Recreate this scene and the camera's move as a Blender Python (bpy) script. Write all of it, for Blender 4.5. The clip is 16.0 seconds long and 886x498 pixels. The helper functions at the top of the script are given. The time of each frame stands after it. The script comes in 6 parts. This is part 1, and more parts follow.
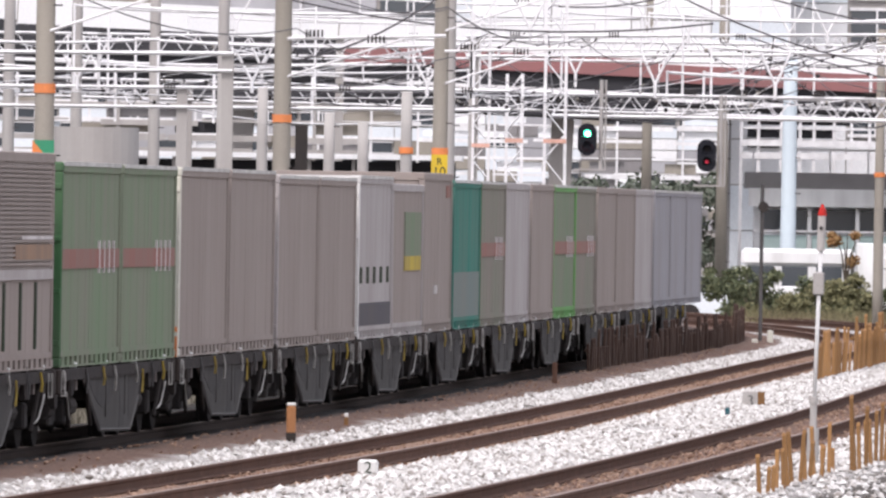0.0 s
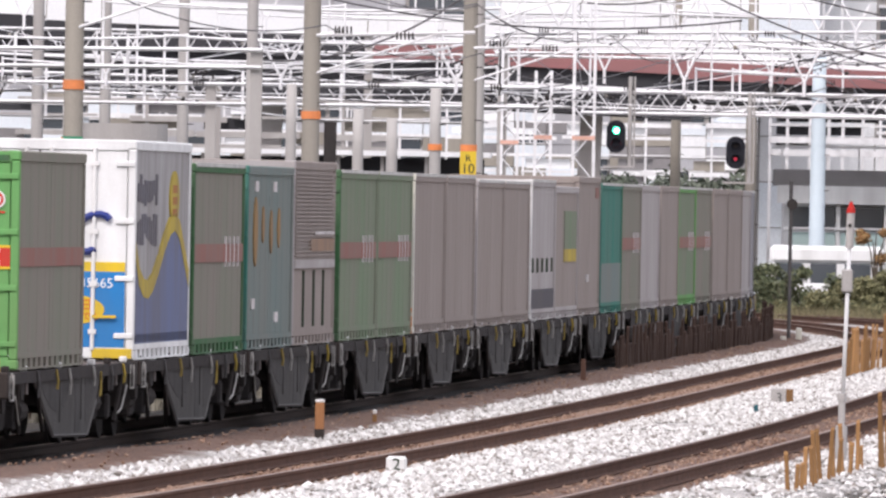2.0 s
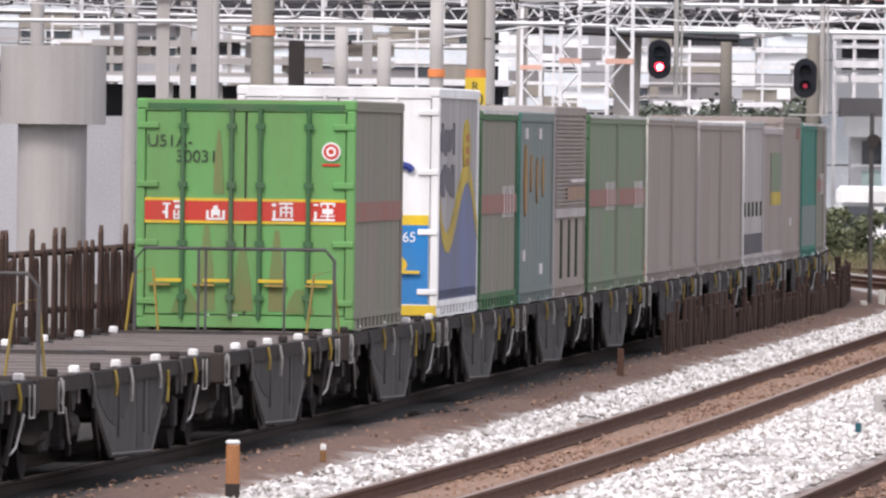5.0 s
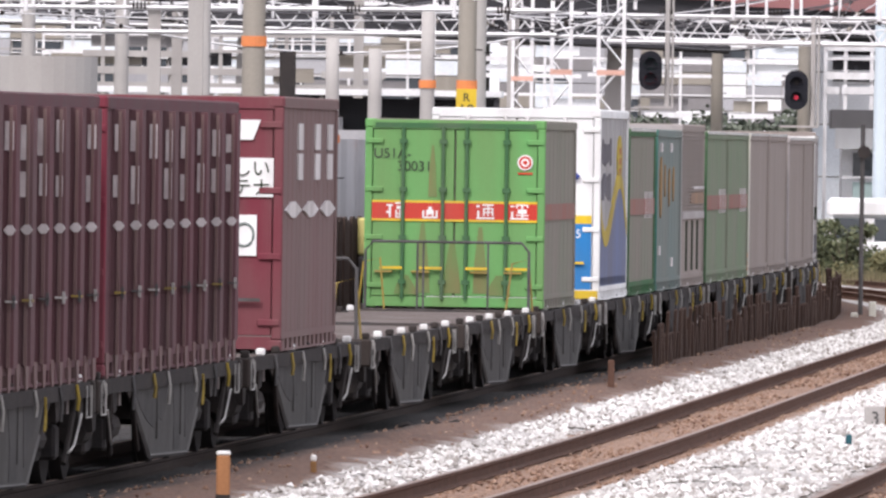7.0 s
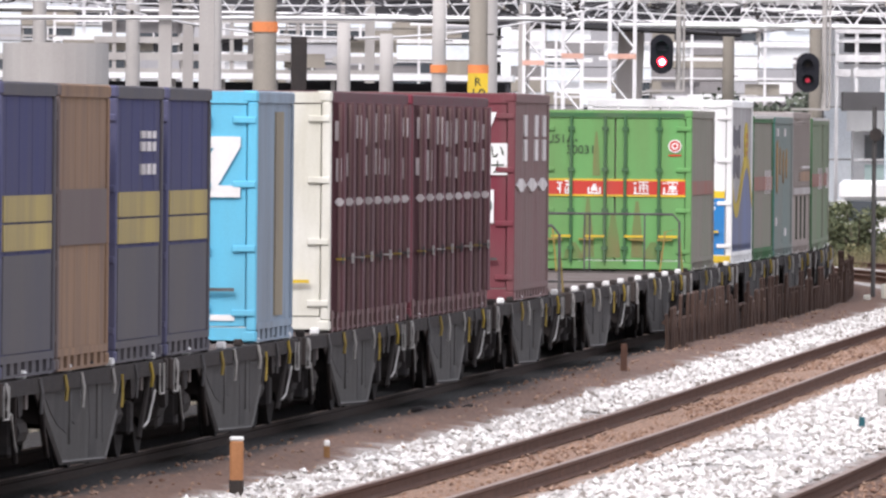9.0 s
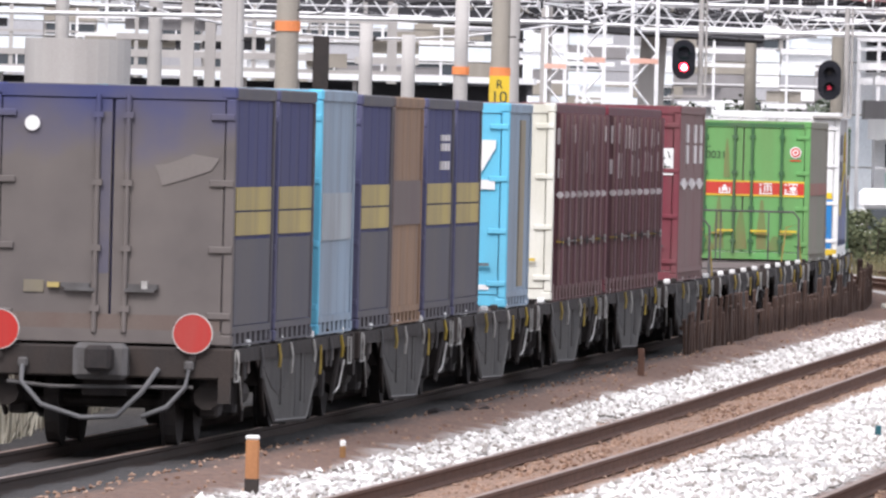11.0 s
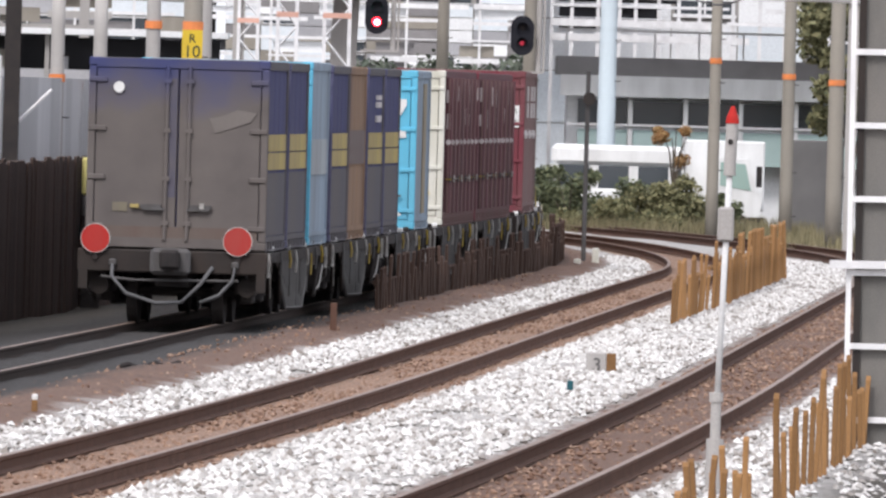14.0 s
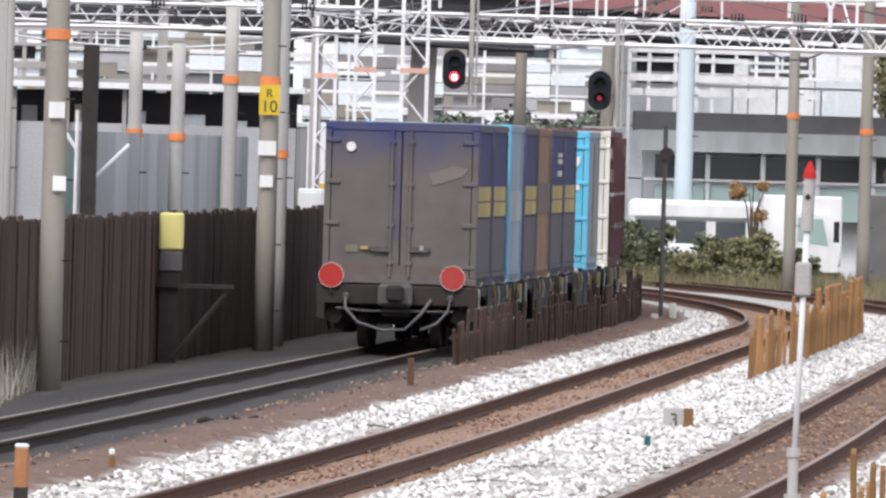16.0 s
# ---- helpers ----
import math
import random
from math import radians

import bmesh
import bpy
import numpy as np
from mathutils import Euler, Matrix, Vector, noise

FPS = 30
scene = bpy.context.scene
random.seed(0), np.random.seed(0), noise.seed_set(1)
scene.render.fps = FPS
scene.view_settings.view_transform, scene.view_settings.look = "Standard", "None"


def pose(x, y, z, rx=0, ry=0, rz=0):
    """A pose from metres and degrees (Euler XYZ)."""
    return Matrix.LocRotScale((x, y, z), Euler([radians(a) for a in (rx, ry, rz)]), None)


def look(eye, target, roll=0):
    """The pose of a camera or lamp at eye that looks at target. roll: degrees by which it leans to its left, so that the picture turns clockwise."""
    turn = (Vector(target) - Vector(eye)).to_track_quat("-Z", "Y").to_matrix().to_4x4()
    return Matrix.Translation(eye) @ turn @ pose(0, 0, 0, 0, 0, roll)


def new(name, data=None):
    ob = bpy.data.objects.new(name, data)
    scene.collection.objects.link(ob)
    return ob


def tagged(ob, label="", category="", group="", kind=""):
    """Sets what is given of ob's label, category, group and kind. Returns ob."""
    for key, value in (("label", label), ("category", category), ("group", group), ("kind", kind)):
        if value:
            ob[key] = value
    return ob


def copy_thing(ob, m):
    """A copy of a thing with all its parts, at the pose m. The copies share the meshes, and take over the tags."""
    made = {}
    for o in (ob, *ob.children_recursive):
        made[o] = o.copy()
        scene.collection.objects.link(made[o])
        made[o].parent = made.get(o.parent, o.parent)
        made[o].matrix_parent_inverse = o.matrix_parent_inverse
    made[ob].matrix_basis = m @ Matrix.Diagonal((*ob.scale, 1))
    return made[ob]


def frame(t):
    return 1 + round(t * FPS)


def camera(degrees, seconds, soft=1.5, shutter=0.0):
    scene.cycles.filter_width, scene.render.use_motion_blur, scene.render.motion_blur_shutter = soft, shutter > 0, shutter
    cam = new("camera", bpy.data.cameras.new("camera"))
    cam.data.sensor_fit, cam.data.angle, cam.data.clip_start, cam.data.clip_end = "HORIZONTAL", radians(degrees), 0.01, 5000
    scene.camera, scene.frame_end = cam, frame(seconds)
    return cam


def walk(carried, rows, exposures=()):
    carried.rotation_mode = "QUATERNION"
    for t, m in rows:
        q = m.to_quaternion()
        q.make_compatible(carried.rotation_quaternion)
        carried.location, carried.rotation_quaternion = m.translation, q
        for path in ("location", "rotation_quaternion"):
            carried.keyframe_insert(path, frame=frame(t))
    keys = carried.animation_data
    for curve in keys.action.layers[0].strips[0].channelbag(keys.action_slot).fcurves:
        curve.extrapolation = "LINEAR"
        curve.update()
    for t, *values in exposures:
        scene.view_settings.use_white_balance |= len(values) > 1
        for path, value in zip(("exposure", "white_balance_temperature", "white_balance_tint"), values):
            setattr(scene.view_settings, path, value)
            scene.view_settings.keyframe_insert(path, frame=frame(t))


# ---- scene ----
# A long freight train leaves round a slight bend, seen from a platform end with a long lens.
cam = camera(4.082, 16.0, soft=2.5)
walk(cam, [
    (0.0, look((0.44, -52.00, 2.98), (-1.327, 47.984, 2.674), 0.95)),
    (0.5, look((0.44, -52.00, 2.98), (-1.746, 47.976, 2.622), 1.04)),
    (1.0, look((0.44, -52.00, 2.98), (-1.122, 47.987, 2.632), 1.04)),
    (1.5, look((0.44, -52.00, 2.98), (-1.360, 47.984, 2.719), 1.08)),
    (2.0, look((0.44, -52.00, 2.98), (-1.557, 47.980, 2.644), 1.02)),
    (2.5, look((0.44, -52.00, 2.98), (-1.543, 47.980, 2.601), 1.11)),
    (2.9, look((0.44, -52.00, 2.98), (-1.617, 47.978, 2.592), 1.10)),
    (3.0, look((0.43, -51.60, 2.98), (-1.637, 48.376, 2.585), 1.10)),
    (3.1, look((0.42, -50.41, 2.99), (-1.716, 49.571, 2.630), 1.05)),
    (3.2, look((0.40, -48.40, 2.99), (-1.782, 51.572, 2.679), 0.97)),
    (3.3, look((0.38, -45.63, 3.00), (-1.873, 54.344, 2.722), 0.91)),
    (3.4, look((0.36, -42.61, 3.01), (-1.951, 57.368, 2.762), 0.84)),
    (3.5, look((0.33, -39.59, 3.02), (-2.042, 60.382, 2.802), 0.79)),
    (3.6, look((0.31, -36.57, 3.03), (-2.085, 63.398, 2.713), 0.81)),
    (3.7, look((0.28, -33.55, 3.04), (-2.139, 66.421, 2.623), 0.85)),
    (3.8, look((0.26, -30.53, 3.06), (-2.186, 69.436, 2.539), 0.81)),
    (3.9, look((0.23, -27.51, 3.07), (-2.230, 72.460, 2.449), 0.85)),
    (4.0, look((0.20, -24.49, 3.08), (-2.282, 75.475, 2.358), 0.89)),
    (4.1, look((0.18, -21.47, 3.09), (-2.269, 78.500, 2.315), 0.90)),
    (4.2, look((0.15, -18.45, 3.10), (-2.265, 81.516, 2.280), 0.92)),
    (4.3, look((0.13, -15.43, 3.11), (-2.269, 84.541, 2.274), 0.88)),
    (4.4, look((0.10, -12.41, 3.12), (-2.261, 87.558, 2.268), 0.83)),
    (4.5, look((0.08, -9.39, 3.13), (-2.264, 90.574, 2.262), 0.81)),
    (4.6, look((0.05, -6.37, 3.14), (-2.257, 93.599, 2.255), 0.77)),
    (4.7, look((0.03, -3.60, 3.15), (-2.263, 96.373, 2.250), 0.74)),
    (4.8, look((0.01, -1.59, 3.15), (-2.276, 98.375, 2.254), 0.74)),
    (4.9, look((0.00, -0.40, 3.16), (-2.293, 99.571, 2.257), 0.74)),
    (5.0, look((0.00, 0.00, 3.16), (-2.293, 99.970, 2.259), 0.73)),
    (6.3, look((0.00, 0.00, 3.16), (-2.261, 99.971, 2.350), 0.66)),
    (6.5, look((0.00, 0.00, 3.16), (-2.160, 99.974, 2.397), 0.80)),
    (7.0, look((0.00, 0.00, 3.16), (-2.220, 99.972, 2.349), 0.83)),
    (7.5, look((0.00, 0.00, 3.16), (-2.046, 99.975, 2.298), 1.00)),
    (8.0, look((0.00, 0.00, 3.16), (-1.864, 99.978, 2.161), 0.99)),
    (8.5, look((0.00, 0.00, 3.16), (-1.903, 99.977, 2.208), 0.80)),
    (9.0, look((0.00, 0.00, 3.16), (-2.317, 99.969, 2.224), 0.53)),
    (9.5, look((0.00, 0.00, 3.16), (-2.379, 99.968, 2.354), 0.86)),
    (9.7, look((0.00, 0.00, 3.16), (-2.381, 99.969, 2.369), 1.13)),
    (12.0, look((0.00, 0.00, 3.16), (-2.280, 99.969, 2.150), 1.57)),
    (12.5, look((0.00, 0.00, 3.16), (-1.358, 99.986, 2.204), 1.43)),
    (13.0, look((0.00, 0.00, 3.16), (-0.868, 99.992, 2.200), 1.37)),
    (13.5, look((0.00, 0.00, 3.16), (-0.331, 99.993, 2.014), 1.39)),
    (14.0, look((0.00, 0.00, 3.16), (0.012, 99.992, 1.935), 1.61)),
    (14.5, look((0.00, 0.00, 3.16), (-0.000, 99.992, 1.897), 1.90)),
    (15.0, look((0.00, 0.00, 3.16), (-0.065, 99.996, 2.251), 1.74)),
    (15.5, look((0.00, 0.00, 3.16), (-0.325, 99.999, 2.787), 1.46)),
    (16.0, look((0.00, 0.00, 3.16), (-0.622, 99.995, 2.360), 1.63)),
], exposures=[(0, 0.6, 6500, 17), (3.5, 0.58, 6500, 17), (7, 0.74, 6500, 17), (9.5, 0.82, 6430, 16), (12, 0.96, 6350, 13), (12.5, 0.99, 6350, 12), (13.5, 0.66, 6380, 13), (14.5, 0.54, 6420, 13), (16, 0.64, 6350, 12)])

# ---- light: bright overcast, the brighter sky behind the camera ----
SUN_ELEV, SUN_AZ = 48.0, 200.0
world = bpy.data.worlds.new("sky")
scene.world = world
world.use_nodes = True
wn = world.node_tree.nodes
sky = wn.new("ShaderNodeTexSky")
sky.sky_type, sky.sun_disc = "NISHITA", False
sky.sun_elevation, sky.sun_rotation = radians(SUN_ELEV), radians(SUN_AZ)
sky.air_density, sky.dust_density, sky.ozone_density = 1.0, 4.0, 1.0
soften = wn.new("ShaderNodeMixRGB")
soften.inputs[0].default_value = 0.72
soften.inputs[2].default_value = (8.2, 8.4, 8.8, 1)
world.node_tree.links.new(sky.outputs[0], soften.inputs[1])
world.node_tree.links.new(soften.outputs[0], wn["Background"].inputs["Color"])
wn["Background"].inputs["Strength"].default_value = 0.12
sun_data = bpy.data.lights.new("sun", "SUN")
sun_data.energy, sun_data.angle, sun_data.color = 1.5, radians(20), (1.0, 0.97, 0.93)
sun = new("sun", sun_data)
az, el = radians(SUN_AZ), radians(SUN_ELEV)
sun.matrix_basis = look((math.sin(az) * math.cos(el) * 100, math.cos(az) * math.cos(el) * 100, math.sin(el) * 100), (0, 0, 0))

# ---- plan: all lines run parallel to the middle track ----
BEND_S, BEND_X, SLOPE, RADIUS = 232.0, 4.546, 0.058, 350.0
EASE_S, EASE_K = 150.0, 0.00018
N0 = math.hypot(1, SLOPE)
DX, DY = SLOPE / N0, 1 / N0
TRAIN = -4.40          # the train's track, right of the middle one
RIGHT = 3.98            # the right-hand track
Z_MID = 0.0            # rail tops


def plan(off, s):
    """Place and heading, off metres right of the middle track at s metres along it."""
    if s <= BEND_S:
        x, y = BEND_X + DX * (s - BEND_S), BEND_S + DY * (s - BEND_S)
        ease = max(0.0, EASE_S - s)          # a gentle transition curve on the near side
        off -= EASE_K * ease ** 2
        turn = 2 * EASE_K * ease
        n = math.hypot(1, turn)
        return x + DY * off, y - DX * off, (DX + DY * turn) / n, (DY - DX * turn) / n
    th = (s - BEND_S) / RADIUS
    c, q = math.cos(th), math.sin(th)
    rx, ry = c * DY + q * DX, -c * DX + q * DY
    cx, cy = BEND_X - DY * RADIUS, BEND_S + DX * RADIUS
    return cx + rx * (RADIUS + off), cy + ry * (RADIUS + off), c * DX - q * DY, c * DY + q * DX


def on_line(off, s, z=0.0, turn=0.0):
    x, y, dx, dy = plan(off, s)
    return pose(x, y, z, 0, 0, turn - math.degrees(math.atan2(dx, dy)))


# ---- materials ----
def material(name, color, rough=0.6, metal=0.0, dirt=None, amount=0.0, scale=3.0, streak=1.0, bump=0.15, grain=60.0, vary=0.08, gloss=0.1, speckle=0.22):
    """Paint, stone or metal: a base colour with broad blotches, fine grain, and dirt of its own colour in patches."""
    m = bpy.data.materials.new(name)
    m.use_nodes = True
    t = m.node_tree
    b = t.nodes["Principled BSDF"]
    b.inputs["Roughness"].default_value, b.inputs["Metallic"].default_value = rough, metal
    b.inputs["Specular IOR Level"].default_value = gloss
    co = t.nodes.new("ShaderNodeTexCoord")
    mp = t.nodes.new("ShaderNodeMapping")
    mp.inputs["Scale"].default_value = (1, 1, 1 / streak)
    t.links.new(co.outputs["Object"], mp.inputs["Vector"])
    big = t.nodes.new("ShaderNodeTexNoise")
    big.inputs["Scale"].default_value, big.inputs["Detail"].default_value = scale, 5
    fine = t.nodes.new("ShaderNodeTexNoise")
    fine.inputs["Scale"].default_value, fine.inputs["Detail"].default_value = grain, 3
    t.links.new(mp.outputs["Vector"], big.inputs["Vector"])
    t.links.new(co.outputs["Object"], fine.inputs["Vector"])
    info = t.nodes.new("ShaderNodeObjectInfo")
    hsv = t.nodes.new("ShaderNodeHueSaturation")
    hsv.inputs["Color"].default_value = (*color, 1)
    val = t.nodes.new("ShaderNodeMath")
    val.operation = "MULTIPLY_ADD"
    val.inputs[1].default_value, val.inputs[2].default_value = 2 * vary, 1 - vary
    t.links.new(info.outputs["Random"], val.inputs[0])
    t.links.new(val.outputs[0], hsv.inputs["Value"])
    col = hsv.outputs["Color"]
    if dirt:
        ramp = t.nodes.new("ShaderNodeMapRange")
        ramp.inputs[1].default_value, ramp.inputs[2].default_value = 0.3, 0.7
        ramp.inputs[3].default_value, ramp.inputs[4].default_value = max(0, amount - 0.28), min(1, amount + 0.25)
        t.links.new(big.outputs["Fac"], ramp.inputs[0])
        mix = t.nodes.new("ShaderNodeMixRGB")
        mix.inputs[2].default_value = (*dirt, 1)
        t.links.new(ramp.outputs[0], mix.inputs[0])
        t.links.new(col, mix.inputs[1])
        col = mix.outputs[0]
    g = t.nodes.new("ShaderNodeMapRange")
    g.inputs[3].default_value, g.inputs[4].default_value = 1 - speckle, 1 + speckle
    t.links.new(fine.outputs["Fac"], g.inputs[0])
    mul = t.nodes.new("ShaderNodeMixRGB")
    mul.blend_type, mul.inputs[0].default_value = "MULTIPLY", 1.0
    t.links.new(col, mul.inputs[1])
    t.links.new(g.outputs[0], mul.inputs[2])
    t.links.new(mul.outputs[0], b.inputs["Base Color"])
    if bump:
        bp = t.nodes.new("ShaderNodeBump")
        bp.inputs["Strength"].default_value, bp.inputs["Distance"].default_value = bump, 0.02
        t.links.new(fine.outputs["Fac"], bp.inputs["Height"])
        t.links.new(bp.outputs["Normal"], b.inputs["Normal"])
    return m


def glow(name, color, strength):
    m = bpy.data.materials.new(name)
    m.use_nodes = True
    b = m.node_tree.nodes["Principled BSDF"]
    b.inputs["Base Color"].default_value = (*color, 1)
    b.inputs["Emission Color"].default_value = (*color, 1)
    b.inputs["Emission Strength"].default_value = strength
    return m


def glassy(name, color, rough=0.12):
    m = bpy.data.materials.new(name)
    m.use_nodes = True
    b = m.node_tree.nodes["Principled BSDF"]
    b.inputs["Base Color"].default_value = (*color, 1)
    b.inputs["Roughness"].default_value = rough
    b.inputs["Specular IOR Level"].default_value = 0.8
    return m


GRIME = (0.150, 0.132, 0.118)
RUST = (0.16, 0.075, 0.045)


def paint(name, color, amount=0.12, dirt=GRIME, streak=5.0, rough=0.8, scale=2.2):
    return material(name, color, rough, 0, dirt, amount, scale, streak, 0.05, 45, 0.03, 0.1, 0.08)


M_DECK = material("grimy_steel", (0.032, 0.03, 0.03), 0.85, 0.0, (0.06, 0.045, 0.038), 0.3, 2.5, 2, 0.3)
M_DECKTOP = material("worn_deck_steel", (0.2, 0.18, 0.175), 0.8, 0.0, (0.11, 0.085, 0.075), 0.3, 1.5, 1, 0.3)
M_PLATE = material("grey_side_plate", (0.125, 0.122, 0.125), 0.85, 0.0, (0.045, 0.04, 0.036), 0.4, 4, 3, 0.2)
M_BELLY = material("blotched_grey_steel", (0.1, 0.097, 0.095), 0.85, 0.0, (0.05, 0.046, 0.043), 0.45, 1.6, 1.5, 0.3)
M_OIL = material("oily_black_stain", (0.045, 0.043, 0.043), 0.8, 0.0, (0.09, 0.085, 0.083), 0.35, 3, 2, 0.2)
M_FLANGE = material("rubbed_grey_flange", (0.13, 0.127, 0.125), 0.8, 0.0, (0.09, 0.08, 0.075), 0.4, 6)
CHALKY = material("chipped_white_steel", (0.5, 0.49, 0.47), 0.8, 0, (0.1, 0.09, 0.08), 0.35, 6)
M_BLACK = material("black_running_gear", (0.03, 0.028, 0.029), 0.85, 0.0, (0.06, 0.05, 0.045), 0.3, 5, 1, 0.3)
M_WHITE = paint("white_paint", (0.78, 0.78, 0.77), 0.1)
M_YELLOW = paint("yellow_paint", (0.72, 0.5, 0.03), 0.15)
M_RAILSIDE = material("rusty_rail", (0.125, 0.07, 0.052), 0.85, 0.0, (0.06, 0.036, 0.028), 0.35, 3, 1, 0.3)
M_RAILTOP = material("polished_rail_head", (0.24, 0.19, 0.165), 0.5, 0.25, RUST, 0.35, 2)
M_CONCRETE = material("weathered_concrete", (0.33, 0.305, 0.265), 0.85, 0, (0.2, 0.18, 0.155), 0.35, 1.5, 6, 0.25)
M_PALE = material("pale_concrete", (0.42, 0.405, 0.39), 0.85, 0, (0.27, 0.25, 0.24), 0.35, 1.5, 6, 0.2)
M_STEELWHITE = material("galvanised_white_steel", (0.82, 0.82, 0.83), 0.5, 0.0, (0.45, 0.44, 0.45), 0.2, 4, 2, 0.1)
M_ORANGE = material("orange_band_paint", (0.78, 0.25, 0.08), 0.6, 0, GRIME, 0.15)
M_WOOD = material("brown_sleeper_wood", (0.30, 0.165, 0.07), 0.85, 0, (0.14, 0.075, 0.04), 0.4, 4, 8, 0.5, 40, 0.3)
M_DARKWOOD = material("dark_creosoted_wood", (0.095, 0.06, 0.048), 0.9, 0, (0.14, 0.095, 0.08), 0.35, 3, 8, 0.5, 40, 0.35)
M_RED = paint("red_disc_paint", (0.43, 0.018, 0.015), 0.12)
MUDDY_YELLOW = paint("muddy_yellow_paint", (0.42, 0.3, 0.04), 0.4)
M_RUBBER = material("grey_hose_rubber", (0.12, 0.12, 0.125), 0.6)


# ---- mesh helpers ----
def box(bm, x0, x1, y0, y1, z0, z1):
    v = [bm.verts.new(p) for p in ((x0, y0, z0), (x1, y0, z0), (x1, y1, z0), (x0, y1, z0), (x0, y0, z1), (x1, y0, z1), (x1, y1, z1), (x0, y1, z1))]
    for f in ((3, 2, 1, 0), (4, 5, 6, 7), (0, 1, 5, 4), (1, 2, 6, 5), (2, 3, 7, 6), (3, 0, 4, 7)):
        bm.faces.new([v[i] for i in f])
    return bm


def boxes(*rows):
    bm = bmesh.new()
    for r in rows:
        box(bm, *r)
    return bm


def prism(bm, outline, axis, a, b):
    """A flat outline pulled from a to b along an axis: 0 x, 1 y, 2 z."""
    def p(u, v, w):
        q = [u, v]
        q.insert(axis, w)
        return q
    lo = [bm.verts.new(p(u, v, a)) for u, v in outline]
    hi = [bm.verts.new(p(u, v, b)) for u, v in outline]
    n = len(outline)
    bm.faces.new(lo[::-1])
    bm.faces.new(hi)
    for i in range(n):
        bm.faces.new((lo[i], lo[(i + 1) % n], hi[(i + 1) % n], hi[i]))
    bmesh.ops.recalc_face_normals(bm, faces=bm.faces)
    return bm


def tube(bm, pts, r, sides=6, r2=None):
    """A round bar along points."""
    pts = [Vector(p) for p in pts]
    rings = []
    for i, p in enumerate(pts):
        d = (pts[min(i + 1, len(pts) - 1)] - pts[max(i - 1, 0)]).normalized()
        a = d.cross(Vector((0, 0, 1)) if abs(d.z) < 0.9 else Vector((1, 0, 0))).normalized()
        c = d.cross(a)
        rr = r if r2 is None else r + (r2 - r) * i / (len(pts) - 1)
        rings.append([bm.verts.new(p + a * rr * math.cos(k * math.tau / sides) + c * rr * math.sin(k * math.tau / sides)) for k in range(sides)])
    for u, w in zip(rings, rings[1:]):
        for k in range(sides):
            bm.faces.new((u[k], u[(k + 1) % sides], w[(k + 1) % sides], w[k]))
    bm.faces.new(rings[0][::-1])
    bm.faces.new(rings[-1])
    return bm


def disc(bm, c, axis, r, a, b, sides=24):
    out = [(c[0] + r * math.cos(k * math.tau / sides), c[1] + r * math.sin(k * math.tau / sides)) for k in range(sides)]
    return prism(bm, out, axis, a, b)


def bevelled(bm, w=0.01):
    bmesh.ops.bevel(bm, geom=bm.edges[:], offset=w, segments=1, affect="EDGES")
    return bm


def mesh_of(name, bm, mat, smooth=False):
    me = bpy.data.meshes.new(name)
    bm.to_mesh(me)
    bm.free()
    if smooth:
        me.polygons.foreach_set("use_smooth", [True] * len(me.polygons))
    me.materials.append(mat)
    return me


def part(name, bm, mat, parent=None, label="", m=None, smooth=False):
    ob = new(name, mesh_of(name, bm, mat, smooth))
    if parent:
        ob.parent = parent
    if m is not None:
        ob.matrix_basis = m
    if label:
        tagged(ob, label)
    return ob


def thing(name, label, category, m, group="", kind=""):
    ob = new(name)
    ob.matrix_basis = m
    return tagged(ob, label, category, group, kind)


def words(name, text, size, mat, parent, m):
    cu = bpy.data.curves.new(name, "FONT")
    cu.body, cu.size, cu.extrude = text, size, 0.004
    cu.align_x = "CENTER"
    tmp = bpy.data.objects.new(name, cu)
    scene.collection.objects.link(tmp)
    bpy.context.view_layer.update()
    me = bpy.data.meshes.new_from_object(tmp.evaluated_get(bpy.context.evaluated_depsgraph_get()))
    bpy.data.objects.remove(tmp)
    me.materials.clear()
    me.materials.append(mat)
    ob = new(name, me)
    ob.parent = parent
    ob.matrix_basis = m
    return ob


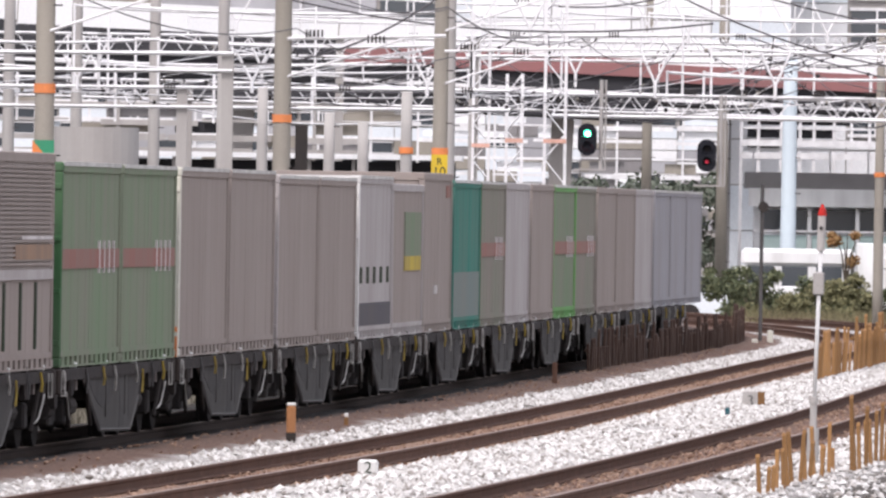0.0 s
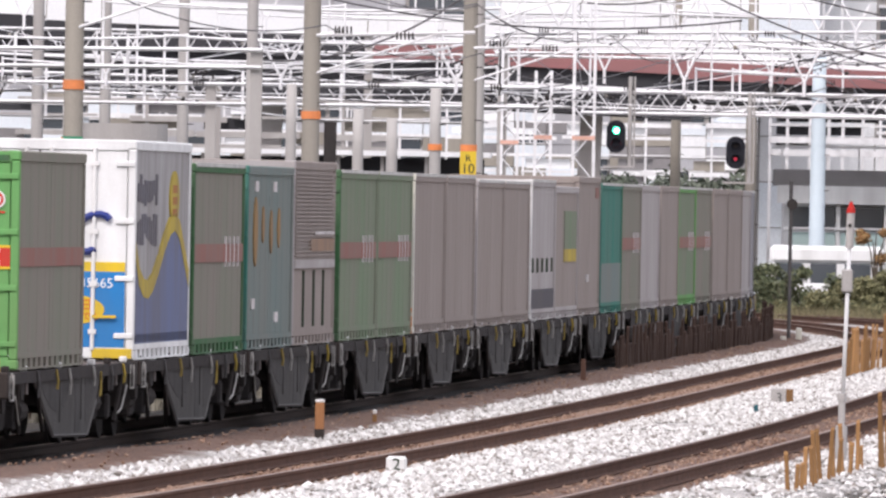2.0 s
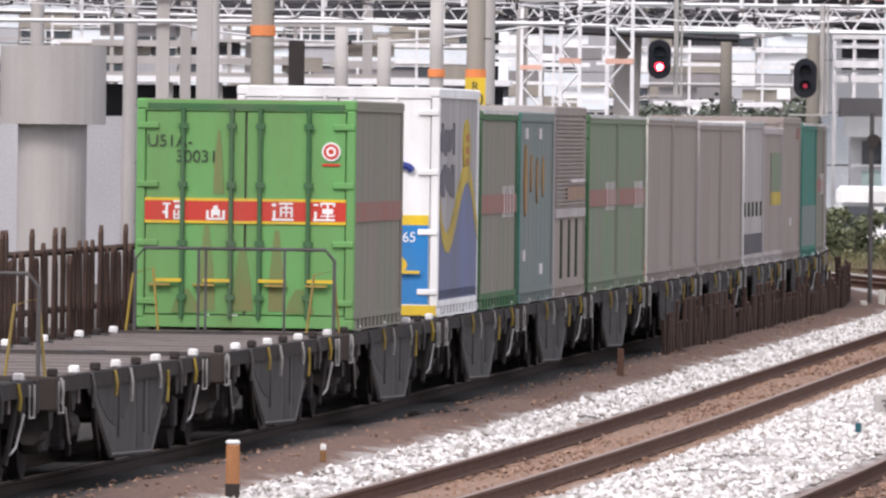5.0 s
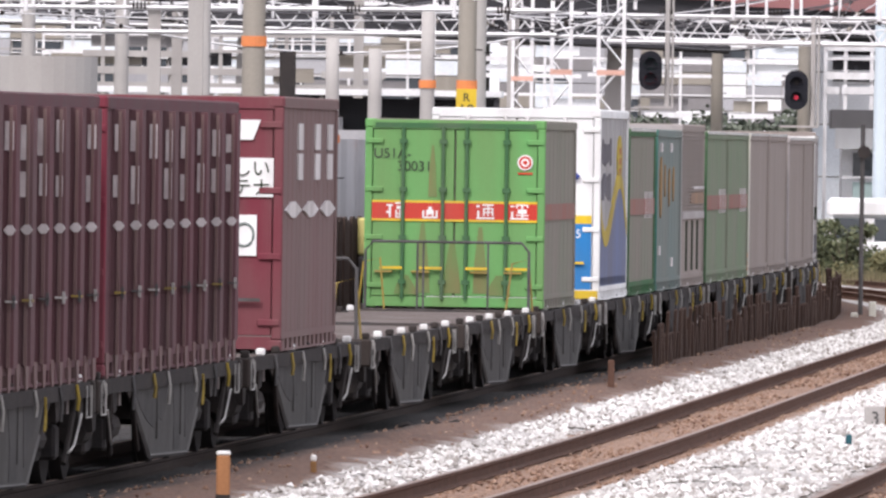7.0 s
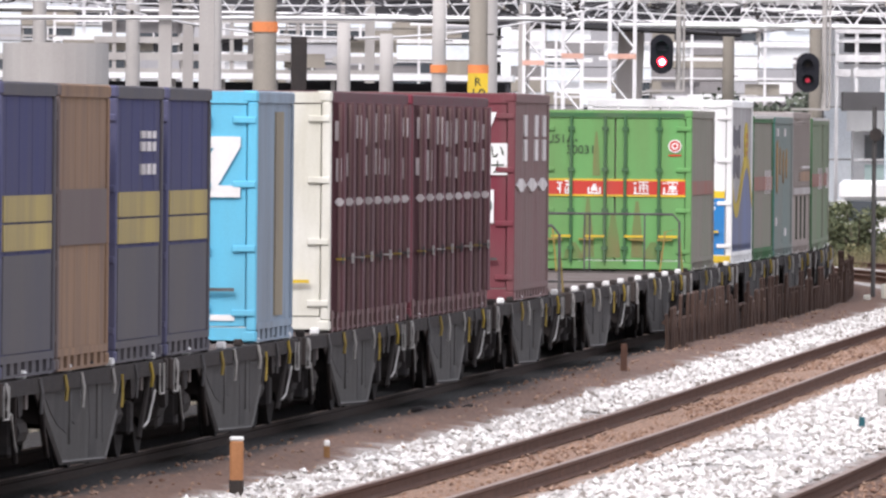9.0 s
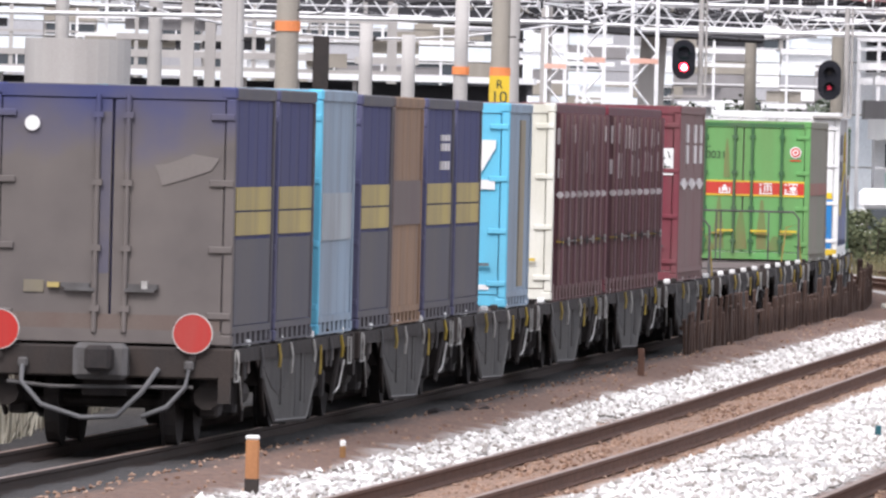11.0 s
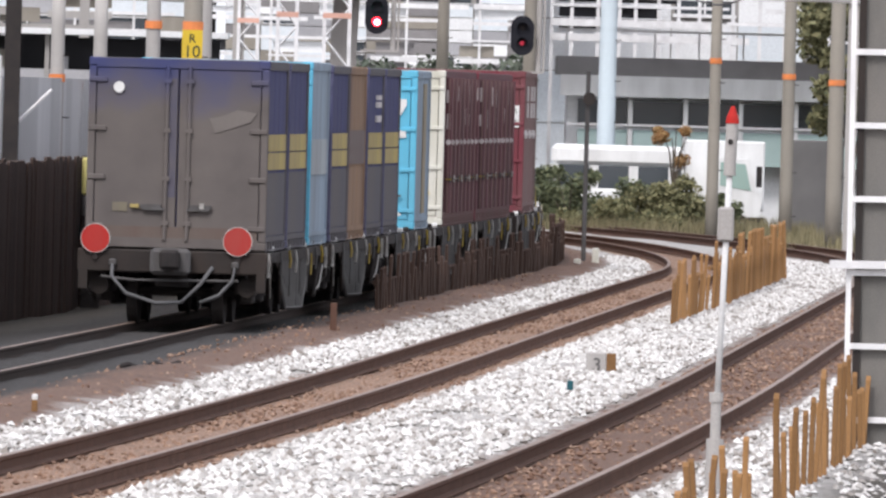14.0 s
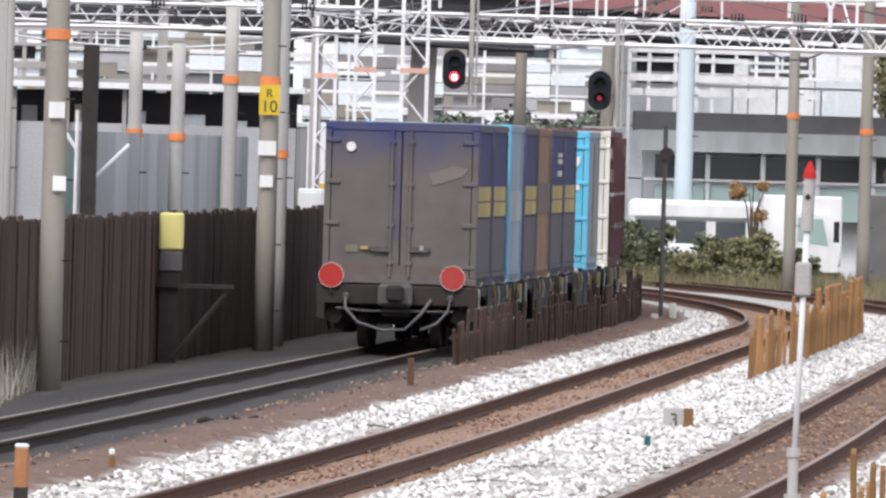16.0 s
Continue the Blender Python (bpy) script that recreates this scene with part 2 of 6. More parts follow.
# ---- ground and tracks ----
def bed_material():
    """Ballast and soil by the distance across the tracks, with ragged edges; shade painted in under the train."""
    m = bpy.data.materials.new("ballast_and_soil")
    m.use_nodes = True
    t = m.node_tree
    b = t.nodes["Principled BSDF"]
    b.inputs["Roughness"].default_value = 0.95
    uv = t.nodes.new("ShaderNodeUVMap")
    uv.uv_map = "across"
    sep = t.nodes.new("ShaderNodeSeparateXYZ")
    t.links.new(uv.outputs[0], sep.inputs[0])
    co = t.nodes.new("ShaderNodeTexCoord")
    n1 = t.nodes.new("ShaderNodeTexNoise")
    n1.inputs["Scale"].default_value, n1.inputs["Detail"].default_value = 0.9, 6
    t.links.new(co.outputs["Object"], n1.inputs["Vector"])
    ma = t.nodes.new("ShaderNodeMath")
    ma.operation = "MULTIPLY_ADD"
    ma.inputs[1].default_value = 0.9
    t.links.new(n1.outputs["Fac"], ma.inputs[0])
    t.links.new(sep.outputs["X"], ma.inputs[2])
    mr = t.nodes.new("ShaderNodeMapRange")
    mr.inputs[1].default_value, mr.inputs[2].default_value = -12 + 0.45, 12 + 0.45
    t.links.new(ma.outputs[0], mr.inputs[0])
    cr = t.nodes.new("ShaderNodeValToRGB")
    # dark: the train's shadow painted over the blackened bed of its track
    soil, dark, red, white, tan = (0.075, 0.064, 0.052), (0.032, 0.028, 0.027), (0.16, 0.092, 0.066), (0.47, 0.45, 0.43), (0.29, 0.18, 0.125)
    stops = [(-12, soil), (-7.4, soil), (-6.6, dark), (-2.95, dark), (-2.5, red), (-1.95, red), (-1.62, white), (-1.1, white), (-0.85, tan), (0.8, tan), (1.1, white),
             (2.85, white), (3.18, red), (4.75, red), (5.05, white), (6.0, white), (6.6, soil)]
    el = cr.color_ramp.elements
    while len(el) < len(stops):
        el.new(0.5)
    for e, (o, c) in zip(el, stops):
        e.position, e.color = (o + 12) / 24, (*c, 1)
    t.links.new(mr.outputs[0], cr.inputs[0])
    n2 = t.nodes.new("ShaderNodeTexVoronoi")
    n2.inputs["Scale"].default_value = 14
    t.links.new(co.outputs["Object"], n2.inputs["Vector"])
    g = t.nodes.new("ShaderNodeMapRange")
    g.inputs[1].default_value, g.inputs[2].default_value, g.inputs[3].default_value, g.inputs[4].default_value = 0, 0.8, 1.25, 0.55
    t.links.new(n2.outputs["Distance"], g.inputs[0])
    mul = t.nodes.new("ShaderNodeMixRGB")
    mul.blend_type, mul.inputs[0].default_value = "MULTIPLY", 1
    t.links.new(cr.outputs[0], mul.inputs[1])
    t.links.new(g.outputs[0], mul.inputs[2])
    t.links.new(mul.outputs[0], b.inputs["Base Color"])
    bp = t.nodes.new("ShaderNodeBump")
    bp.inputs["Strength"].default_value, bp.inputs["Distance"].default_value = 0.8, 0.05
    t.links.new(n2.outputs["Distance"], bp.inputs["Height"])
    t.links.new(bp.outputs[0], b.inputs["Normal"])
    return m


PROFILE = [(-60, -0.36), (-9.0, -0.34), (-7.9, -0.3), (-6.6, -0.24), (-5.8, -0.14), (-5.1, -0.13), (-4.4, -0.14), (-3.7, -0.13), (-3.2, -0.11), (-2.8, -0.02),
           (-2.4, 0.0), (-1.9, -0.05), (-1.5, -0.11), (-1.05, -0.13), (-0.75, -0.165), (-0.4, -0.165), (0, -0.15), (0.4, -0.165), (0.75, -0.165), (1.05, -0.13), (1.6, -0.1), (2.4, -0.1), (3.1, -0.15), (3.4, -0.165), (3.98, -0.155),
           (4.57, -0.165), (5.0, -0.15), (5.8, -0.2), (7.0, -0.28), (9, -0.34), (14, -0.36)]


def bed_height(off):
    for (a, za), (b, zb) in zip(PROFILE, PROFILE[1:]):
        if a <= off <= b:
            return za + (zb - za) * (off - a) / (b - a)
    return -0.36


def track_bed():
    offs = sorted({o for o, _ in PROFILE} | {round(-9 + 0.3 * i, 2) for i in range(50)})
    ss = [-90 + 5 * i for i in range(26)] + [40 + 0.9 * i for i in range(244)] + [260 + 4 * i for i in range(66)]
    vs, uvs = [], []
    for s in ss:
        for o in offs:
            x, y, _, _ = plan(o, s)
            near_rail = min(abs(abs(o - c) - 0.53) for c in (TRAIN, 0, RIGHT))
            rough = 0.0 if near_rail < 0.12 else 0.03
            vs.append((x, y, bed_height(o) + rough * noise.noise((x * 1.7, y * 1.1, 0)) + rough * 1.5 * noise.noise((x * 0.4, y * 0.25, 7))))
            uvs.append((o, s))
    n = len(offs)
    fs = [(i * n + j, i * n + j + 1, (i + 1) * n + j + 1, (i + 1) * n + j) for i in range(len(ss) - 1) for j in range(n - 1)]
    me = bpy.data.meshes.new("ground")
    me.from_pydata(vs, [], fs)
    layer = me.uv_layers.new(name="across")
    for loop in me.loops:
        layer.data[loop.index].uv = uvs[loop.vertex_index]
    me.polygons.foreach_set("use_smooth", [True] * len(me.polygons))
    me.materials.append(bed_material())
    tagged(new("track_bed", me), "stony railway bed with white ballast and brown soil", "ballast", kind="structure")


track_bed()
M_EARTH = material("dry_grassy_earth", (0.085, 0.073, 0.056), 0.95, 0, (0.065, 0.062, 0.042), 0.4, 0.25, 1, 0.4, 8)
tagged(part("ground", boxes((-2500, 2500, -1500, 3500, -1.4, -0.4)), M_EARTH), "flat dull earth round the railway", "ground", kind="structure")


def stone_mesh(name, zones, seed, mat, lo, hi):
    """Loose stones strewn over strips of the bed: (from, to across, from, to along, stones a square metre)."""
    rng = np.random.default_rng(seed)
    base = np.array([(1, 0, 0), (-1, 0, 0), (0, 1, 0), (0, -1, 0), (0, 0, 1), (0, 0, -1)], float)
    tri = np.array([(0, 2, 4), (2, 1, 4), (1, 3, 4), (3, 0, 4), (2, 0, 5), (1, 2, 5), (3, 1, 5), (0, 3, 5)])
    V, T, k = [], [], 0
    for a, b, s0, s1, dens in zones:
        for _ in range(int((b - a) * (s1 - s0) * dens)):
            o, s = rng.uniform(a, b), rng.uniform(s0, s1)
            if noise.noise((o * 0.8, s * 0.3, seed)) + noise.noise((o * 3, s * 1.5, seed)) * 0.6 < -0.45:
                continue
            x, y, _, _ = plan(o, s)
            r = rng.uniform(lo, hi)
            c, q = math.cos(s * 37), math.sin(s * 37)
            p = base * rng.uniform(0.6, 1.15, (6, 1)) * (r, r, r * 0.75) + rng.normal(0, 0.15 * r, (6, 3))
            p = np.stack([p[:, 0] * c - p[:, 1] * q, p[:, 0] * q + p[:, 1] * c, p[:, 2]], 1)
            V.append(p + (x, y, bed_height(o) + r * 0.3))
            T.append(tri + 6 * k)
            k += 1
    me = bpy.data.meshes.new(name)
    me.from_pydata(np.concatenate(V), [], np.concatenate(T).tolist())
    me.materials.append(mat)
    return new(name, me)


def stone_material(name, c1, c2, c3):
    m = bpy.data.materials.new(name)
    m.use_nodes = True
    t = m.node_tree
    b = t.nodes["Principled BSDF"]
    b.inputs["Roughness"].default_value = 0.9
    g = t.nodes.new("ShaderNodeNewGeometry")
    cr = t.nodes.new("ShaderNodeValToRGB")
    cr.color_ramp.elements[0].color, cr.color_ramp.elements[1].color = (*c1, 1), (*c3, 1)
    e = cr.color_ramp.elements.new(0.35)
    e.color = (*c2, 1)
    t.links.new(g.outputs["Random Per Island"], cr.inputs[0])
    t.links.new(cr.outputs[0], b.inputs["Base Color"])
    return m


M_STONE = stone_material("white_ballast_stone", (0.2, 0.175, 0.155), (0.45, 0.435, 0.42), (0.72, 0.71, 0.7))
M_BROWNSTONE = stone_material("rusty_ballast_stone", (0.12, 0.066, 0.046), (0.22, 0.128, 0.085), (0.36, 0.25, 0.185))
tagged(stone_mesh("white_ballast_stones", [(-1.75, -0.95, 48, 262, 58), (0.98, 3.0, 48, 262, 58), (4.95, 6.0, 48, 180, 45), (5.9, 8.2, 60, 150, 16)], 3, M_STONE, 0.025, 0.06),
       "loose angular white ballast stones beside the rails", "ballast", kind="stuff")
tagged(stone_mesh("brown_ballast_stones", [(-0.9, 0.9, 48, 240, 26), (3.1, 4.85, 48, 210, 22), (-3.4, -1.7, 60, 225, 4), (-3.3, -2.9, 90, 225, 4)], 5, M_BROWNSTONE, 0.018, 0.036),
       "rust-stained brown ballast stones and soil crumbs", "ballast", kind="stuff")


# black dirt and the train's shade, both put into the rail colour
M_RAILDARK = material("oil_and_painted_shade_rail", (0.045, 0.032, 0.027), 0.85, 0.0, (0.03, 0.024, 0.022), 0.4, 3)


def rail(off, z_top, side):
    """One running rail: foot, web and head swept along the line, with a polished strip on top."""
    outline = [(-0.064, -0.153), (0.064, -0.153), (0.064, -0.14), (0.012, -0.12), (0.012, -0.05), (0.033, -0.035), (0.033, -0.004), (-0.033, -0.004), (-0.033, -0.035), (-0.012, -0.05),
               (-0.012, -0.12), (-0.064, -0.14)]
    root = thing("rail", "rust-brown steel running rail with a worn bright head", "rail", Matrix(), "running rails", "structure")
    ss = [-90 + 6 * i for i in range(28)] + [78 + 2.0 * i for i in range(130)] + [340 + 6 * i for i in range(25)]
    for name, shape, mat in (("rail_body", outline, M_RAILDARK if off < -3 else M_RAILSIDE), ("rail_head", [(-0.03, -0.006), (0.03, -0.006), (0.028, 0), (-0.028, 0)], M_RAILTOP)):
        bm = bmesh.new()
        prev = None
        for s in ss:
            ring = []
            for u, w in shape:
                x, y, _, _ = plan(off + u, s)
                ring.append(bm.verts.new((x, y, z_top + w)))
            if prev:
                for k in range(len(ring)):
                    bm.faces.new((prev[k], prev[(k + 1) % len(ring)], ring[(k + 1) % len(ring)], ring[k]))
            prev = ring
        part(name, bm, mat, root)


for line, z in ((TRAIN, 0.0), (0.0, Z_MID), (RIGHT, Z_MID)):
    for side in (-1, 1):
        rail(line + side * 0.566, z, side)

# ---- wagons ----
MOVERS = []          # things of the train: object, place along the line at 12 s, height
SPEED = 14.9
HALF = 6.05


def bogie(parent, y):
    b = part("bogie", boxes((-0.9, 0.9, -0.2, 0.2, 0.42, 0.66)), M_BLACK, parent, m=pose(0, y, 0))
    for sx in (-1, 1):
        bm = bmesh.new()
        prism(bm, [(-1.1, 0.42), (-0.8, 0.36), (-0.4, 0.28), (0.4, 0.28), (0.8, 0.36), (1.1, 0.42), (1.1, 0.56), (0.5, 0.7), (-0.5, 0.7), (-1.1, 0.56)], 0, sx * 0.86 - 0.07, sx * 0.86 + 0.07)
        part("side_frame", bm, M_BLACK, b)
        for wy in (-0.8, 0.8):
            part("axle_box", bevelled(boxes((sx * 0.95 - 0.1, sx * 0.95 + 0.1, wy - 0.16, wy + 0.16, 0.28, 0.6)), 0.03), M_BLACK, b)
    for wy in (-0.8, 0.8):
        bm = bmesh.new()
        tube(bm, [(-0.95, 0, 0), (0.95, 0, 0)], 0.07, 8)
        for sx in (-1, 1):
            disc(bm, (0, 0), 0, 0.43, sx * 0.535 - (0.0 if sx > 0 else 0.12), sx * 0.535 + (0.12 if sx > 0 else 0.0), 20)
            disc(bm, (0, 0), 0, 0.46, sx * 0.52 - 0.015, sx * 0.52 + 0.015, 20)
        part("wheelset", bm, M_BLACK, b, "dark steel wheels on an axle", pose(0, wy, 0.43))
    return b


def wagon(label):
    w = thing("flat_wagon", label, "wagon", Matrix(), "wagons of the train")
    for sx in (-1, 1):
        bm = bmesh.new()
        prism(bm, [(-HALF, 0.84), (HALF, 0.84), (HALF, 0.98), (-HALF, 0.98)], 0, sx * 1.2 - 0.05, sx * 1.2 + 0.05)
        part("side_sill", bm, M_BLACK, w)
        bm = bmesh.new()
        prism(bm, [(-3.2, 0.86), (3.2, 0.86), (1.75, 0.15), (-1.45, 0.19)], 0, sx * 1.19 - 0.02, sx * 1.19 + 0.02)
        part("side_plate", bm, M_BELLY, w, "dull grey fish-belly side plate")
        # oily patches of the plate's upper half, and the flanged sloping edges
        for out in ([(-2.8, 0.84), (0.1, 0.84), (-0.15, 0.62), (-0.5, 0.5), (-0.8, 0.56), (-1.1, 0.44), (-1.7, 0.52), (-2.2, 0.64)],
                    [(0.45, 0.84), (1.25, 0.84), (1.2, 0.5), (1.1, 0.2), (0.55, 0.19), (0.6, 0.5)],
                    [(1.5, 0.84), (2.8, 0.84), (2.45, 0.68), (2.2, 0.58), (1.9, 0.5), (1.55, 0.3)]):
            part("grime_stain", prism(bmesh.new(), out, 0, sx * 1.19 - 0.025, sx * 1.19 + 0.025), M_OIL, w, "black oily stain")
        for pts in ([(-3.2, 0.85), (-1.47, 0.19)], [(3.2, 0.85), (1.77, 0.15)], [(-1.45, 0.185), (1.75, 0.145)]):
            part("flange", tube(bmesh.new(), [(sx * 1.2, y, z) for y, z in pts], 0.026, 4), M_FLANGE, w, "paler rubbed flange")
        for y in (-0.9, 1.1):
            part("stiffener", boxes((sx * 1.2 - 0.03, sx * 1.2 + 0.03, y - 0.05, y + 0.05, 0.34, 0.86)), M_BELLY, w)
        for y, dy in ((-3.1, 0.9), (3.0, -0.9), (-4.9, 0.5), (5.0, -0.4)):
            bm = bmesh.new()
            tube(bm, [(sx * 1.23, y, 0.84), (sx * 1.2, y + dy * 0.5, 0.5), (sx * 1.18, y + dy, 0.26)], 0.028, 6)
            part("brake_rod", bm, M_DECK, w)
        for k in range(7):
            y = -5.4 + k * 1.75 + (0.3 if k % 3 else -0.25)
            bm = bmesh.new()
            tube(bm, [(sx * 1.26, y, 0.97), (sx * 1.28, y + 0.03, 0.84), (sx * 1.265, y + 0.06, 0.74 - 0.08 * (k % 2))], 0.018, 5)
            part("lock_handle", bm, (CHALKY, M_PLATE, MUDDY_YELLOW, CHALKY)[k % 4], w)
        for y in (-3.4, 3.5, -5.6):
            bm = bmesh.new()
            tube(bm, [(sx * 1.0, y - 0.3, 0.5), (sx * 1.0, y + 0.3, 0.5)], 0.13, 10)
            part("brake_cylinder", bm, M_DECK, w)
        for y in (-HALF + 0.35, HALF - 0.35):
            bm = bmesh.new()
            tube(bm, [(sx * 1.27, y - 0.16, 0.95), (sx * 1.27, y - 0.16, 0.66), (sx * 1.27, y + 0.16, 0.66), (sx * 1.27, y + 0.16, 0.95)], 0.012, 6)
            part("step_iron", bm, CHALKY, w, "chipped white step loop")
        for y in (2.4,):
            bm = bmesh.new()
            tube(bm, [(sx * 1.29, y, 0.9), (sx * 1.29, y + 0.05, 0.74), (sx * 1.29, y - 0.02, 0.6)], 0.013, 6)
            part("brake_lever", bm, MUDDY_YELLOW, w, "yellow brake lever")
        for k in range(8):
            y = -5.75 + k * 1.64
            hgt = (0.34, 0.2, 0.28, 0.18, 0.3)[k % 5]
            bm = prism(bmesh.new(), [(y - 0.26, 0.9), (y + 0.22, 0.9), (y + 0.1, 0.86 - hgt), (y - 0.12, 0.84 - hgt)], 0, sx * 1.1 - 0.09, sx * 1.1 + 0.09)
            part("under_bracket", bm, (M_BLACK, M_DECK, M_BLACK, M_OIL, M_BLACK)[(k * 2) % 5], w)
        for y, d in ((-HALF + 0.75, 0.7), (HALF - 0.8, -0.6)):
            part("step_stay", tube(bmesh.new(), [(sx * 1.26, y, 0.7), (sx * 1.24, y + d * 0.6, 0.42), (sx * 1.22, y + d, 0.36)], 0.012, 5), CHALKY, w, "chipped white stay under the step")
        for k in range(8):
            y = -HALF + 0.5 + k * (2 * HALF - 1.0) / 7
            part("container_lock", bevelled(boxes((sx * 1.17 - 0.045, sx * 1.17 + 0.045, y - 0.06, y + 0.06, 0.98, 1.055)), 0.015), M_WHITE if k % 2 else M_DECK, w)
    part("centre_sill", boxes((-0.22, 0.22, -HALF, HALF, 0.5, 0.94)), M_BLACK, w)
    part("deck_plate", boxes((-1.15, 1.15, -HALF, HALF, 0.93, 0.96)), M_DECKTOP, w, "worn grey deck plates")
    for k in range(7):
        y = -5.1 + 1.7 * k
        part("cross_beam", boxes((-1.15, 1.15, y - 0.09, y + 0.09, 0.7, 0.985)), M_DECKTOP, w)
    for e in (-1, 1):
        part("end_beam", bevelled(boxes((-1.28, 1.28, e * HALF - 0.09, e * HALF + 0.09, 0.68, 0.99)), 0.02), M_DECK, w)
        part("coupler", bevelled(boxes((-0.13, 0.13, e * (HALF + 0.35) - 0.32, e * (HALF + 0.35) + 0.32, 0.74, 1.0)), 0.04), M_BLACK, w)
        bogie(w, e * 4.35)
    bm = bmesh.new()
    tube(bm, [(0.45, -1.8, 0.45), (0.45, 0, 0.45)], 0.2, 12)
    part("air_tank", bm, M_BLACK, w)
    return w


def railing(w, y):
    """End hand rail of a wagon with its yellow braces."""
    bm = bmesh.new()
    tube(bm, [(-1.1, y, 0.98), (-1.1, y, 1.78), (-1.0, y, 1.9), (1.0, y, 1.9), (1.1, y, 1.78), (1.1, y, 0.98)], 0.022, 6)
    for x in (-0.4, -0.32, 0.55):
        tube(bm, [(x, y, 0.98), (x, y, 1.9)], 0.016, 6)
    part("hand_rail", bm, M_PLATE, w, "grey tubular hand rail")
    for x in (-1.05, 0.95):
        bm = bmesh.new()
        tube(bm, [(x - 0.16, y + 0.1, 0.98), (x - 0.08, y + 0.08, 1.62), (x + 0.14, y + 0.08, 1.68), (x + 0.2, y + 0.1, 0.98)], 0.015, 6)
        part("brace", bm, MUDDY_YELLOW, w, "yellow bent brace")


WAGON_REARS = [137.2, 149.8, 162.3, 174.9, 187.4, 199.9, 213.3, 226.7, 240.1, 252.7, 265.3, 277.9, 290.6, 303.4, 316.1, 328.8, 341.5, 354.2, 366.9, 379.6, 392.3]
first_wagon = wagon("long black-brown steel container flat wagon, grimy underframe")
wagons = [first_wagon]
for r in WAGON_REARS[1:]:
    wagons.append(copy_thing(first_wagon, Matrix()))
for w, r, nxt in zip(wagons, WAGON_REARS, WAGON_REARS[1:] + [404.9]):
    MOVERS.append((w, (r + nxt) / 2 if r > 140 else 137.15 + HALF, 0.0))
for k in (6, 8):
    railing(wagons[k], -HALF + 0.05)
tagged(wagons[7], "empty black steel container flat wagon with white lock studs", "wagon")

# tail of the last wagon
tail = wagons[0]
tagged(tail, "last flat wagon with red tail discs and hanging hoses", "wagon")
E_Y = -HALF - 0.1
for x in (-1.04, 0.88):
    d = part("tail_disc", disc(bmesh.new(), (x, 1.13), 1, 0.19, E_Y - 0.05, E_Y - 0.03, 32), M_RED, tail, "round red tail disc")
    bm = bmesh.new()
    tube(bm, [(x + 0.195 * math.cos(k * math.tau / 24), E_Y - 0.045, 1.13 + 0.195 * math.sin(k * math.tau / 24)) for k in range(25)], 0.008, 6)
    part("rim", bm, CHALKY, d, "thin white rim")
    part("disc_bracket", boxes((x - 0.03, x + 0.03, E_Y - 0.03, E_Y + 0.02, 0.85, 1.1)), M_BLACK, d)
part("coupler_housing", bevelled(boxes((-0.28, 0.26, E_Y - 0.28, E_Y, 0.66, 1.02)), 0.05), M_PLATE, tail)
part("knuckle", bevelled(boxes((-0.12, 0.02, E_Y - 0.42, E_Y - 0.28, 0.72, 0.96)), 0.04), M_PLATE, tail)
for pts in ([(-0.8, E_Y - 0.03, 0.8), (-0.8, E_Y - 0.12, 0.62), (-0.6, E_Y - 0.14, 0.4), (-0.2, E_Y - 0.14, 0.28), (0.15, E_Y - 0.12, 0.3), (0.4, E_Y - 0.1, 0.55), (0.55, E_Y - 0.03, 0.78)],
            [(0.85, E_Y - 0.03, 0.8), (0.83, E_Y - 0.12, 0.6), (0.65, E_Y - 0.14, 0.4), (0.4, E_Y - 0.12, 0.3)]):
    bm = bmesh.new()
    tube(bm, pts, 0.026, 8)
    hose = part("brake_hose", bm, M_RUBBER, tail, "grey rubber hose", smooth=True)
    part("cock", bevelled(boxes((pts[0][0] - 0.05, pts[0][0] + 0.05, E_Y - 0.06, E_Y, 0.76, 0.86)), 0.02), M_PLATE, hose)
bm = bmesh.new()
tube(bm, [(-0.95, E_Y - 0.05, 0.62), (-0.5, E_Y - 0.06, 0.58), (0.9, E_Y - 0.05, 0.6)], 0.02, 6)
part("uncoupling_rod", bm, M_PLATE, tail)
for x in (-1.2, 1.2):
    part("corner_step", boxes((x - 0.06, x + 0.06, E_Y - 0.02, E_Y + 0.1, 0.45, 0.72)), M_DECK, tail)


